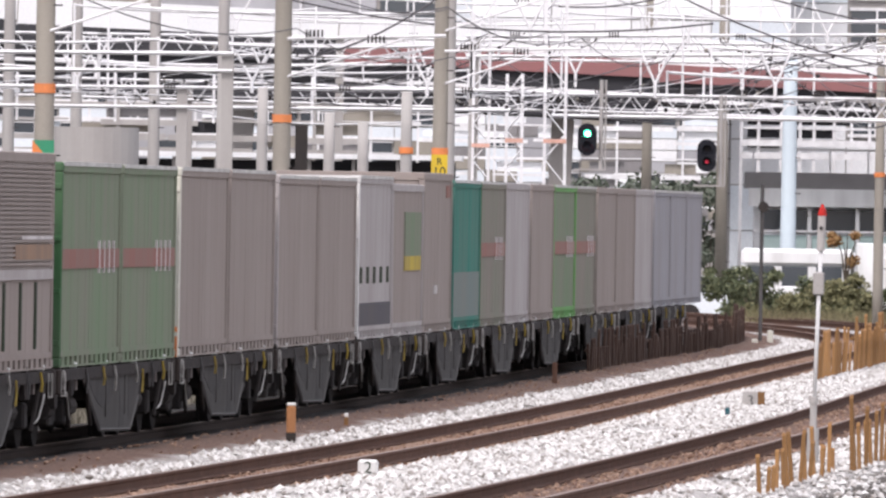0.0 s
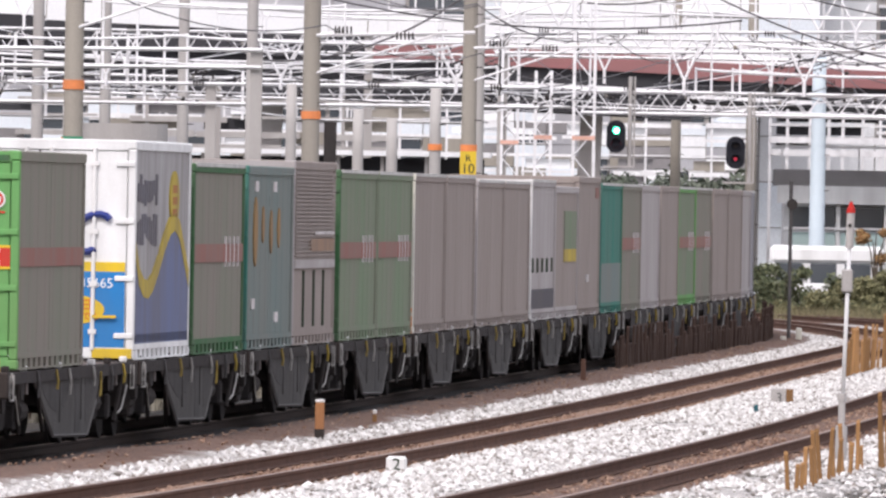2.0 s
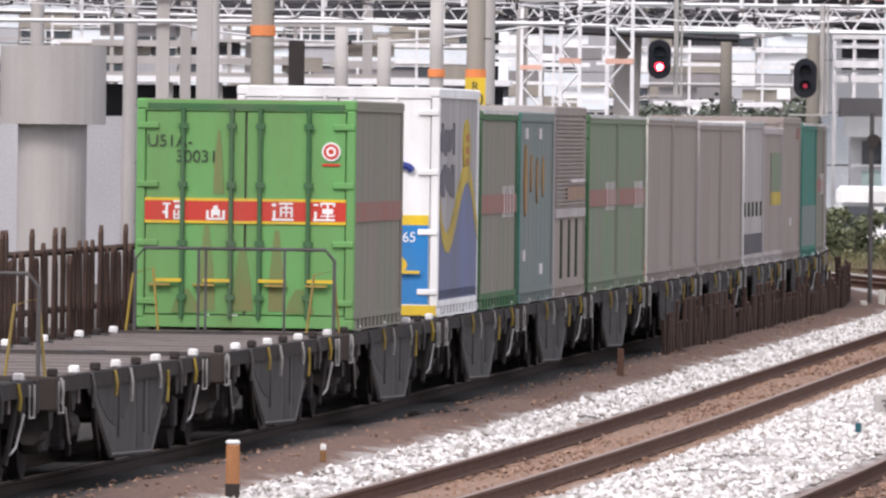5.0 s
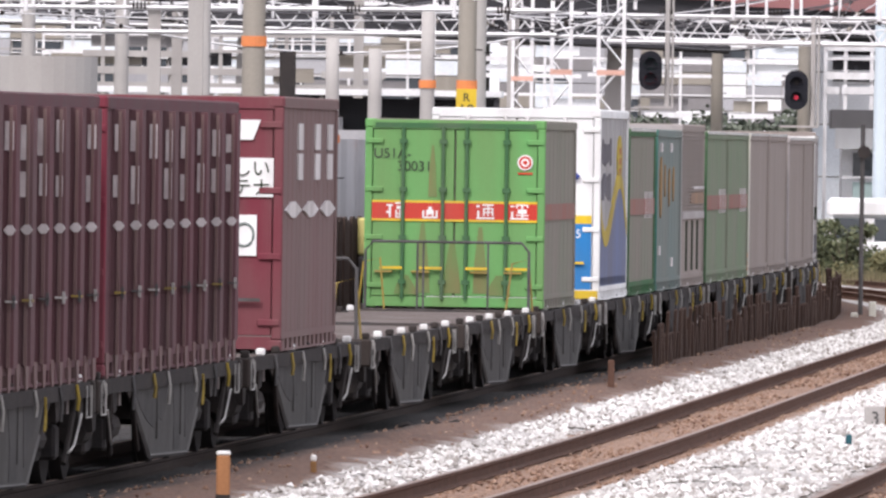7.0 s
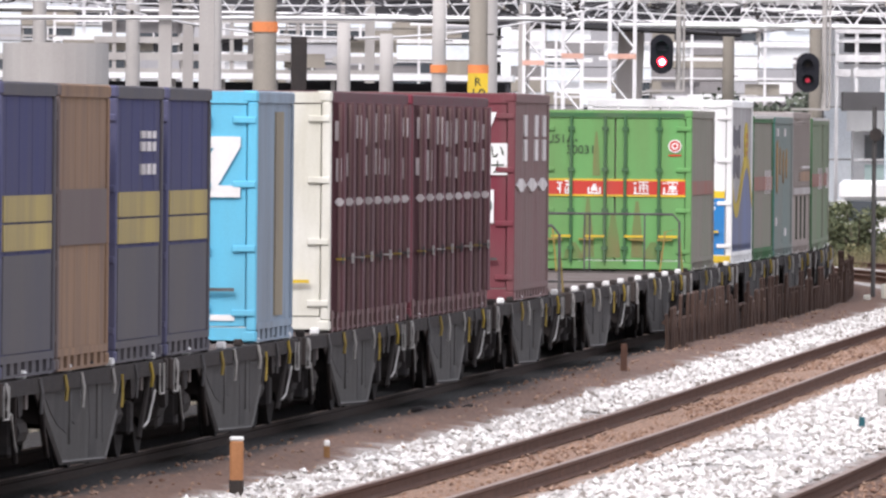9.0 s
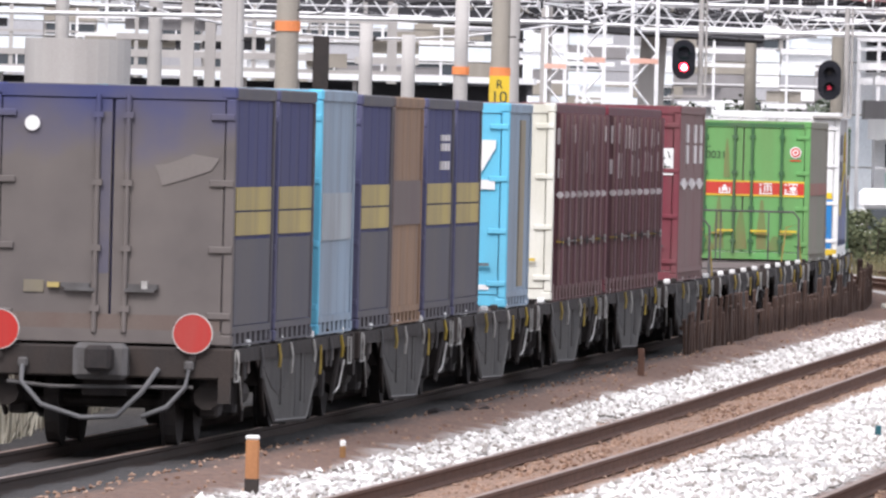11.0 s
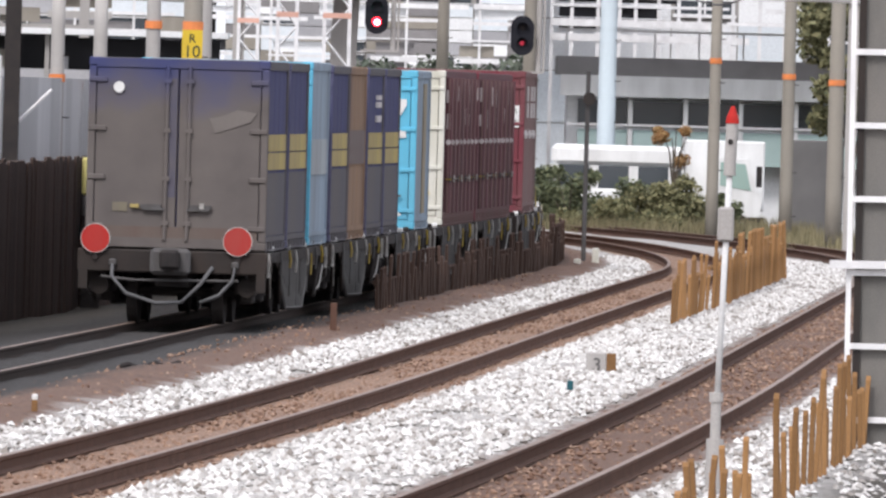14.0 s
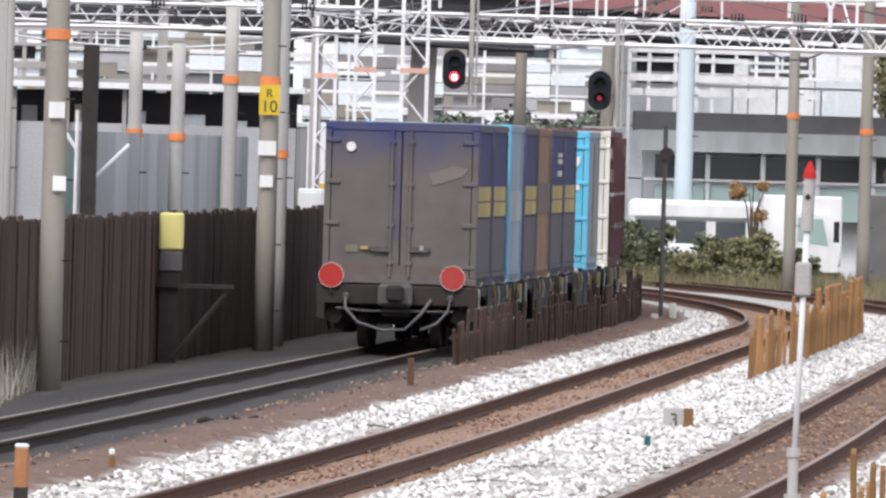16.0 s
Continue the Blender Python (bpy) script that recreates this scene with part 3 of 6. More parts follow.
# ---- containers ----
def container(label, rear, length, face, side, height=2.5, width=2.44, panels=2, ribs=0, bars=2, group="containers on the train", frame_mat=None, rod_mat=None, top=None):
    """A box container with end doors, corner posts, side panels and fork pockets; its rear end looks back along the track."""
    root = thing("freight_container", label, "container", Matrix(), group)
    frame_mat, rod_mat = frame_mat or side, rod_mat or face
    w, l, h = width / 2, length / 2, height
    part("body", boxes((-w + 0.06, w - 0.06, -l + 0.08, l - 0.08, 0.17, h - 0.05)), side, root)
    part("roof", bevelled(boxes((-w + 0.02, w - 0.02, -l + 0.05, l - 0.05, h - 0.05, h)), 0.015), frame_mat, root)
    for sx in (-1, 1):
        bm = boxes((min(sx * w, sx * (w - 0.1)), max(sx * w, sx * (w - 0.1)), -l + 0.06, l - 0.06, 0.13, 0.2), (min(sx * w, sx * (w - 0.08)), max(sx * w, sx * (w - 0.08)), -l + 0.06, l - 0.06, 0.0, 0.025))
        n = max(3, round(length / 0.5))
        for k in range(n):
            y = -l + 0.15 + (k + 0.3) * (length - 0.3) / n
            box(bm, min(sx * (w - 0.01), sx * (w - 0.07)), max(sx * (w - 0.01), sx * (w - 0.07)), y, y + 0.24, 0.02, 0.14)
        part("bottom_rail", bm, frame_mat, root)
        part("top_rail", boxes((min(sx * w, sx * (w - 0.08)), max(sx * w, sx * (w - 0.08)), -l + 0.08, l - 0.08, h - 0.12, h - 0.02)), frame_mat, root)
        # painted highlight: a pale strip where the top rail would catch the sky
        if top:
            part("top_edge", boxes((min(sx * (w - 0.02), sx * (w + 0.012)), max(sx * (w - 0.02), sx * (w + 0.012)), -l + 0.1, l - 0.1, h - 0.045, h + 0.004)), top, root, "pale top edge with sky light painted in")
        for e in (-1, 1):
            x0, x1, y0, y1 = sorted((sx * w, sx * (w - 0.1))) + sorted((e * l, e * (l - 0.1)))
            part("corner_post", bevelled(boxes((x0, x1, y0, y1, 0.12, h - 0.12)), 0.012), face if e < 0 else frame_mat, root)
            for z0 in (0.0, h - 0.12):
                part("corner_casting", bevelled(boxes((min(sx * (w + 0.004), sx * (w - 0.16)), max(sx * (w + 0.004), sx * (w - 0.16)), y0 - 0.004, y1 + 0.05, z0, z0 + 0.12)), 0.02), face if e < 0 else frame_mat, root)
        span = (length - 0.2) / panels
        for k in range(panels):
            y0 = -l + 0.1 + k * span
            m = ribs if ribs else 4
            d, hw = (0.12, 0.16) if ribs else (0.005, 0.07)
            out = [(sx * (w - 0.025), y0 + 0.012)]
            for r in range(m):
                yr = y0 + (r + 0.5) * span / m
                out += [(sx * (w - 0.025), yr - hw), (sx * (w - 0.025 + d), yr - hw * 0.85), (sx * (w - 0.025 + d), yr + hw * 0.85), (sx * (w - 0.025), yr + hw)]
            out += [(sx * (w - 0.025), y0 + span - 0.012), (sx * (w - 0.06), y0 + span - 0.012), (sx * (w - 0.06), y0 + 0.012)]
            bm = prism(bmesh.new(), out, 2, 0.2, h - 0.12)
            part("side_panel", bm, side, root)
    part("front_wall", boxes((-w + 0.1, w - 0.1, l - 0.08, l - 0.03, 0.1, h - 0.1)), side, root)
    part("door_header", boxes((-w + 0.1, w - 0.1, -l, -l + 0.1, h - 0.13, h - 0.01)), face, root)
    part("door_sill", boxes((-w + 0.1, w - 0.1, -l, -l + 0.1, 0.02, 0.15)), face, root)
    for sx in (-1, 1):
        x0, x1 = sorted((sx * 0.012, sx * (w - 0.11)))
        door = part("door", bevelled(boxes((x0, x1, -l + 0.015, -l + 0.07, 0.16, h - 0.14)), 0.008), face, root)
        for k in range(4):
            z = 0.3 + k * (h - 0.6) / 3
            x = sx * (w - 0.13)
            part("hinge", bevelled(boxes((x - 0.12, x + 0.12, -l - 0.02, -l + 0.02, z - 0.035, z + 0.035)), 0.01), face, door)
        for k in range(bars):
            x = sx * (0.16 + k * (w - 0.5) / max(1, bars - 1) * 0.75) if bars > 1 else sx * 0.15
            bm = bmesh.new()
            tube(bm, [(x, -l - 0.015, 0.12), (x, -l - 0.015, h - 0.1)], 0.026, 8)
            for z in (0.35, 0.95, 1.6, h - 0.3):
                box(bm, x - 0.05, x + 0.05, -l - 0.04, -l + 0.02, z - 0.03, z + 0.03)
            part("lock_bar", bm, rod_mat, door)
            bm = boxes((min(x, x + 0.3 * sx), max(x, x + 0.3 * sx), -l - 0.055, -l - 0.03, 0.52, 0.555))
            part("door_handle", bm, M_YELLOW if rod_mat is not face else M_PLATE, door)
    MOVERS.append((root, rear + l, 1.0))
    root["half"] = l
    return root


def patch(name, root, x0, x1, z0, z1, mat, rear=True, label="", lift=0.012, y=None):
    """A painted patch or sticker: on the rear doors, or on the right-hand side from y0 to y1."""
    l = root["half"]
    if rear:
        return part(name, boxes((x0, x1, -l - lift + 0.012, -l + 0.02, z0, z1)), mat, root, label)
    return part(name, boxes((1.16, 1.204 + lift, x0, x1, z0, z1)), mat, root, label)


NAVY = paint("navy_paint", (0.06, 0.07, 0.17), 0.35)
NAVY_S = paint("grimy_navy_paint", (0.045, 0.05, 0.135), 0.25, (0.085, 0.078, 0.088))
NAVY_LOW = paint("dusty_navy_paint", (0.08, 0.08, 0.1), 0.5, (0.115, 0.104, 0.1))


def dusty_door():
    """Navy paint under road dust that thins out raggedly towards the top of the doors."""
    m = bpy.data.materials.new("dust_covered_navy_door")
    m.use_nodes = True
    t = m.node_tree
    b = t.nodes["Principled BSDF"]
    b.inputs["Roughness"].default_value, b.inputs["Specular IOR Level"].default_value = 0.85, 0.1
    co = t.nodes.new("ShaderNodeTexCoord")
    sep = t.nodes.new("ShaderNodeSeparateXYZ")
    t.links.new(co.outputs["Object"], sep.inputs[0])
    big = t.nodes.new("ShaderNodeTexNoise")
    big.inputs["Scale"].default_value, big.inputs["Detail"].default_value = 1.7, 6
    t.links.new(co.outputs["Object"], big.inputs["Vector"])
    ragged = t.nodes.new("ShaderNodeMath")
    ragged.operation = "MULTIPLY_ADD"
    ragged.inputs[1].default_value = 1.1
    t.links.new(big.outputs["Fac"], ragged.inputs[0])
    t.links.new(sep.outputs["Z"], ragged.inputs[2])
    thin = t.nodes.new("ShaderNodeMapRange")
    thin.inputs[1].default_value, thin.inputs[2].default_value = 2.42, 3.1
    t.links.new(ragged.outputs[0], thin.inputs[0])
    dust = t.nodes.new("ShaderNodeValToRGB")
    dust.color_ramp.elements[0].color, dust.color_ramp.elements[1].color = (0.112, 0.1, 0.097, 1), (0.145, 0.128, 0.121, 1)
    dust.color_ramp.elements[0].position, dust.color_ramp.elements[1].position = 0.3, 0.7
    t.links.new(big.outputs["Fac"], dust.inputs[0])
    mix = t.nodes.new("ShaderNodeMixRGB")
    mix.inputs[2].default_value = (0.058, 0.065, 0.15, 1)
    t.links.new(thin.outputs[0], mix.inputs[0])
    t.links.new(dust.outputs[0], mix.inputs[1])
    t.links.new(mix.outputs[0], b.inputs["Base Color"])
    return m


FACE_GREY = dusty_door()
OCHRE = paint("dull_ochre_patch", (0.40, 0.32, 0.12), 0.3)
SLATE = paint("pale_blue_grey_paint", (0.24, 0.31, 0.385), 0.25)
SLATE_L = paint("faded_pale_patch", (0.33, 0.37, 0.40), 0.3)
CYAN = paint("sky_blue_paint", (0.12, 0.48, 0.68), 0.06)
BROWN = paint("faded_brown_paint", (0.27, 0.175, 0.11), 0.4, (0.12, 0.09, 0.085), 7.0, 0.85, 3.5)
BROWN_D = paint("dark_brown_paint", (0.13, 0.1, 0.1), 0.3)
MAROON = paint("maroon_paint", (0.13, 0.05, 0.062), 0.5, (0.105, 0.078, 0.08))
MAROON_B = paint("clean_maroon_paint", (0.17, 0.033, 0.05), 0.2)
MAROON_G = paint("dusty_maroon_paint", (0.18, 0.105, 0.105), 0.5, (0.17, 0.13, 0.122))
BEIGE = paint("dirty_cream_paint", (0.72, 0.72, 0.67), 0.3, (0.4, 0.38, 0.28), 6.0, 0.8, 4.0)
GREEN = paint("grass_green_paint", (0.13, 0.35, 0.12), 0.22, (0.15, 0.15, 0.075), 9.0)
GREEN_D = paint("dark_green_frame_paint", (0.035, 0.13, 0.05), 0.2)
GREEN_S = paint("grimy_green_paint", (0.13, 0.235, 0.125), 0.58, (0.215, 0.195, 0.17))
GREEN_SG = paint("heavily_grimed_green_paint", (0.155, 0.205, 0.14), 0.8, (0.225, 0.198, 0.175))
TEAL = paint("teal_paint", (0.03, 0.19, 0.15), 0.2)
TEAL_S = paint("grimy_teal_paint", (0.14, 0.2, 0.195), 0.45, (0.2, 0.19, 0.17))
GREY_S = paint("brown_grey_grimed_paint", (0.31, 0.27, 0.248), 0.5, (0.24, 0.205, 0.188))
GREY_L = paint("light_grey_paint", (0.42, 0.40, 0.40), 0.4, (0.27, 0.24, 0.225))
STRIPE = paint("dull_red_stripe", (0.30, 0.10, 0.08), 0.6, (0.22, 0.165, 0.145))
STRIPE_B = paint("bright_red_stripe", (0.55, 0.045, 0.03), 0.06)
WHITE_S = paint("dusty_white_paint", (0.46, 0.46, 0.47), 0.45)
BLUE = paint("bright_blue_paint", (0.02, 0.20, 0.50), 0.05)
BLUE_S = paint("dusty_blue_paint", (0.15, 0.19, 0.34), 0.4)
MUSTARD = paint("dusty_yellow_paint", (0.50, 0.38, 0.06), 0.3)
CLEANWHITE = paint("clean_white_paint", (0.80, 0.81, 0.81), 0.03)
CHALK = paint("worn_white_lettering", (0.68, 0.65, 0.65), 0.3)
# pale colour standing for sky light along the container tops
SKYLIGHT_EDGE = paint("painted_skylight_edge", (0.62, 0.62, 0.6), 0.3)
BLACKPAINT = paint("faded_black_lettering", (0.04, 0.06, 0.04), 0.1)

# last wagon and the one before: short navy, slate and brown containers
NAVY_LABEL = "short grimy navy container with dull yellow squares"


def navy(rear, face=NAVY, label=NAVY_LABEL, side=NAVY_S):
    c = container(label, rear, 3.72, face, side, 2.57, panels=1, bars=1, frame_mat=NAVY_LOW)
    for y0, y1 in ((-1.62, 1.62),):
        for z0, z1 in ((1.1, 1.33), (1.35, 1.58)):
            patch("yellow_square", c, y0, y1, z0, z1, OCHRE, False, "dull yellow painted square")
        patch("dusty_lower_side", c, y0, y1, 0.21, 1.06, NAVY_LOW, False, "dust-greyed lower side", 0.008)
    return c


rear_box = navy(137.45, FACE_GREY, "dust-covered navy end-door container, last on the train")
part("white_round_mark", disc(bmesh.new(), (-0.81, 2.17), 1, 0.075, -1.88, -1.845, 24), M_WHITE, rear_box, "small white disc")
bm = bmesh.new()
prism(bm, [(0.42, 1.78), (0.46, 1.7), (0.5, 1.58), (0.75, 1.66), (0.98, 1.74), (1.06, 1.86), (0.8, 1.9), (0.66, 1.84), (0.55, 1.8)], 1, -1.858, -1.845)
part("peeled_patch", bm, paint("peeled_pale_paint", (0.17, 0.155, 0.15), 0.4), rear_box, "pale peeled paint patch")
patch("rusty_sill", rear_box, -1.1, 1.1, 0.03, 0.3, paint("rusty_brown_sill", (0.12, 0.085, 0.075), 0.4), True, "rust-brown lower strip", 0.006)
for x0, x1, mt in ((-0.62, -0.5, OCHRE), (-0.48, -0.2, M_PLATE), (0.18, 0.48, M_PLATE), (0.32, 0.38, CHALKY)):
    patch("locking_handle", rear_box, x0, x1, 0.55, 0.6 if mt is not CHALKY else 0.63, mt, True, "worn horizontal locking handle", 0.06 if mt is not CHALKY else 0.064)
patch("dusty_sticker", rear_box, -0.86, -0.66, 0.5, 0.62, paint("dust_dulled_sticker", (0.2, 0.18, 0.12), 0.5), True, "dust-dulled small sticker")
patch("bluer_seam", rear_box, -0.12, -0.02, 0.7, 2.3, paint("bluish_door_seam", (0.07, 0.075, 0.14), 0.6, (0.13, 0.115, 0.108), 1.0, 0.8, 1.6), True, "bluer strip at the door seam", 0.0)
navy(141.5)
b = container("short pale slate-blue container", 145.9, 3.72, CYAN, SLATE, 2.6, panels=1)
patch("pale_patch", b, -1.6, 1.6, 1.0, 1.5, SLATE_L, False)
navy(150.3)
b = container("short faded brown container with a dark band", 154.2, 3.72, BROWN_D, BROWN, 2.57, panels=1)
patch("dark_band", b, -1.7, 1.7, 1.12, 1.62, BROWN_D, False)
e = navy(158.45)
for k in range(3):
    for z, hgt in ((2.08, 0.07), (1.96, 0.09), (1.74, 0.1)):
        patch("stencil_mark", e, 0.15 + k * 0.45, 0.4 + k * 0.45, z, z + hgt, CHALK, False, "worn white stencil mark", 0.014)
navy(162.55)
g = container("short blue-grey container with a sky-blue door end", 170.6, 3.72, CYAN, SLATE, 2.57, panels=1)
patch("tan_stripe", g, 0.1, 0.85, 0.25, 2.36, paint("tan_stripe_paint", (0.30, 0.26, 0.18), 0.4), False, "faded tan stripe")
bm = bmesh.new()
prism(bm, [(0.55, 2.1), (1.05, 2.1), (1.05, 2.0), (0.82, 1.6), (1.05, 1.6), (1.05, 1.48), (0.5, 1.48), (0.5, 1.58), (0.78, 1.98), (0.55, 1.98)], 1, -1.875, -1.85)
part("zigzag_emblem", bm, M_WHITE, g, "white angular emblem")
patch("white_plate", g, 0.75, 1.0, 0.22, 0.28, M_WHITE, True)


# maroon ribbed containers
RUBBED = paint("rubbed_white_marks", (0.6, 0.57, 0.57), 0.45, (0.3, 0.24, 0.24), 2.0, 0.8, 9.0)
def ribbed(rear, face, label, rod=None, tall=2.68, length=9.4):
    c = container(label, rear, length, face, MAROON, tall, panels=2, ribs=4, bars=2, frame_mat=MAROON, rod_mat=rod)
    rnd = random.Random(int(rear * 10))
    for k in range(8):
        y = -length / 2 + 0.1 + (k + 0.5) * (length - 0.2) / 8
        # worn marks on the rib's rear flank
        for z0, z1 in ((1.62, 1.98), (2.02, 2.38)):
            if rnd.random() < 0.85:
                x0 = 1.2 + rnd.uniform(0, 0.03)
                z0 += rnd.uniform(-0.03, 0.1)
                part("white_stroke", boxes((x0, x0 + rnd.uniform(0.04, 0.08), y - 0.17, y - 0.14, z0, z1 - rnd.uniform(0, 0.12))), RUBBED, c, "worn white stroke on a rib")
        bm = bmesh.new()
        prism(bm, [(1.215, 1.395), (1.25, 1.352), (1.29, 1.352), (1.32, 1.395), (1.29, 1.438), (1.25, 1.438)], 1, y - 0.172, y - 0.12)
        part("white_diamond", bm, CHALK, c, "small white diamond on a rib")
        part("dusty_seam", boxes((1.255, 1.285, y - 0.171, y - 0.14, 0.2, tall - 0.14)), MAROON_G, c, "paler dusty seam along a rib")
        catch = part("door_catch", boxes((1.24, 1.335, y - 0.2, y - 0.1, 0.765, 0.785)), (MUDDY_YELLOW, M_PLATE, CHALKY)[k % 3], c)
        part("catch_pin", boxes((1.305, 1.33, y - 0.2, y - 0.17, 0.72, 0.83)), CHALKY if k % 2 else M_PLATE, catch)
    for k in range(16):
        y = -length / 2 + 0.2 + k * (length - 0.4) / 15
        bm = bmesh.new()
        prism(bm, [(y - 0.13, 0.22), (y + 0.13, 0.22), (y + 0.07, -0.02), (y - 0.07, -0.02)], 0, 1.18, 1.235)
        part("foot_bracket", bm, MAROON_G, c)
    return c


ribbed(178.3, BEIGE, "long maroon ribbed container with a cream door end", M_PLATE, 2.6)
m2 = ribbed(188.3, MAROON_B, "long dark maroon container with deep vertical ribs", None, 2.6, 11.3)
m3 = container("maroon container with white notices on its red end", 204.2, 6.06, MAROON_B, MAROON_G, 2.68, panels=3)
for y in (-1.75, 0.15, 2.05):
    bm = bmesh.new()
    prism(bm, [(y - 0.85, 1.48), (y - 0.2, 1.4), (y + 0.2, 1.4), (y + 0.85, 1.48), (y + 0.2, 1.57), (y - 0.2, 1.57)], 0, 1.17, 1.217)
    part("white_diamond", bm, CHALK, m3)
for y in (-1.3, 0.6, 2.0):
    for z0, z1 in ((1.8, 2.08), (2.12, 2.4)):
        patch("white_stroke", m3, y, y + 0.5, z0, z1, CHALK, False)
n = patch("notice_board", m3, 0.62, 1.12, 1.62, 2.03, CLEANWHITE, True, "white notice with black characters", 0.02)
words("character_line", "しい", 0.2, BLACKPAINT, n, pose(0.89, -3.045, 1.85, 90))
words("character_line", "テナ", 0.2, BLACKPAINT, n, pose(0.89, -3.045, 1.65, 90))
n = patch("notice_board", m3, 0.6, 0.95, 1.0, 1.43, CLEANWHITE, True, "white notice with a green ring", 0.02)
bm = bmesh.new()
tube(bm, [(0.82 + 0.1 * math.cos(k * math.tau / 16), -3.042, 1.22 + 0.12 * math.sin(k * math.tau / 16)) for k in range(17)], 0.014, 5)
part("green_ring", bm, TEAL_S, n)
n = part("notice_board", prism(bmesh.new(), [(0.6, 2.22), (0.9, 2.22), (0.98, 2.43), (0.6, 2.43)], 1, -3.038, -3.01), CLEANWHITE, m3, "white corner of a notice")

# bright green container behind the empty wagon
gr = container("bright grass-green end-door container with a red band", 241.5, 6.06, GREEN, GREEN_SG, 2.55, bars=2, panels=2, frame_mat=GREEN_SG, rod_mat=GREEN_D)
L0 = -3.03
patch("dark_header", gr, -1.1, 1.1, 2.43, 2.5, GREEN_D, True, "", 0.016)
band = patch("red_band", gr, -1.12, 1.12, 1.2, 1.42, STRIPE_B, True, "red band edged in yellow")
for z in (1.17, 1.42):
    part("yellow_edge", boxes((-1.12, 1.12, L0 - 0.001, L0 + 0.02, z, z + 0.03)), M_YELLOW, band)
STROKES = (((-0.11, -0.03, 0.155, 0.175), (-0.08, -0.055, 0.01, 0.155), (-0.11, -0.08, 0.06, 0.09), (0.0, 0.11, 0.18, 0.2), (0.015, 0.095, 0.115, 0.155), (0.0, 0.11, 0.0, 0.02), (0.0, 0.02, 0.0, 0.1), (0.045, 0.063, 0.0, 0.1), (0.09, 0.11, 0.0, 0.1), (0.0, 0.11, 0.045, 0.06)),
           ((-0.095, -0.07, 0.0, 0.1), (0.07, 0.095, 0.0, 0.1), (-0.095, 0.095, 0.0, 0.022), (-0.022, 0.022, 0.05, 0.15), (-0.045, -0.022, 0.03, 0.11), (0.022, 0.045, 0.03, 0.11)),
           ((-0.11, 0.11, 0.0, 0.022), (-0.1, -0.075, 0.02, 0.11), (-0.11, -0.07, 0.15, 0.18), (-0.04, 0.1, 0.17, 0.19), (-0.03, -0.01, 0.04, 0.145), (0.08, 0.1, 0.04, 0.145), (-0.03, 0.1, 0.125, 0.145), (0.025, 0.042, 0.04, 0.17), (-0.03, 0.1, 0.08, 0.096)),
           ((-0.11, 0.11, 0.0, 0.022), (-0.1, -0.075, 0.02, 0.1), (-0.11, -0.06, 0.16, 0.18), (-0.04, 0.11, 0.175, 0.195), (-0.02, 0.09, 0.075, 0.13), (-0.04, 0.11, 0.045, 0.06), (0.025, 0.045, 0.02, 0.175), (-0.04, -0.022, 0.15, 0.195), (0.092, 0.11, 0.15, 0.195)))
for cx, marks in zip((-0.8, -0.33, 0.42, 0.88), STROKES):
    bm = boxes(*((cx + a * 1.1, cx + b2 * 1.1, L0 - 0.006, L0 + 0.02, 1.21 + u * 1.05, 1.21 + v * 1.05) for a, b2, u, v in marks))
    part("white_emblem", bm, CLEANWHITE, band, "white brushed emblem")
for r, mt, yy in ((0.105, CLEANWHITE, 0.002), (0.085, STRIPE_B, 0.006), (0.055, CLEANWHITE, 0.010), (0.03, STRIPE_B, 0.014)):
    part("round_emblem", disc(bmesh.new(), (0.95, 1.98), 1, r, L0 - yy - 0.004, L0 + 0.01, 28), mt, gr, "concentric red and white ring")
patch("emblem_ribbon", gr, 0.85, 1.05, 1.82, 1.845, STRIPE_B, True)
words("serial_marking", "U51A-", 0.19, BLACKPAINT, gr, pose(-0.85, L0 + 0.005, 2.02, 90))
words("serial_marking", "30031", 0.19, BLACKPAINT, gr, pose(-0.55, L0 + 0.005, 1.85, 90))
for x in (-0.95, -0.45, 0.35, 0.8):
    patch("yellow_latch", gr, x - 0.12, x + 0.12, 0.475, 0.5, MUDDY_YELLOW, True, "yellow-tipped latch", 0.07)
SMEAR = paint("brown_door_grime", (0.11, 0.24, 0.085), 0.55, (0.2, 0.16, 0.08), 3.0, 0.85, 5.0)
for x, wd, z0, z1 in ((-0.42, 0.1, 0.2, 1.15), (-0.3, 0.06, 1.5, 2.2), (0.36, 0.1, 0.2, 1.1), (0.62, 0.16, 0.18, 0.45), (-0.65, 0.16, 0.18, 0.44), (-0.02, 0.12, 0.2, 0.9)):
    bm = bmesh.new()
    prism(bm, [(x - wd, z0), (x + wd, z0), (x + wd * 0.7, (z0 + z1) / 2), (x + wd * 0.2, z1), (x - wd * 0.3, z1), (x - wd * 0.8, (z0 + z1) / 2)], 1, L0 + 0.008, L0 + 0.02)
    part("grime_smear", bm, SMEAR, gr, "brownish grime smear")
patch("red_band_side", gr, -2.9, 2.9, 1.2, 1.42, STRIPE, False, "dulled red band")

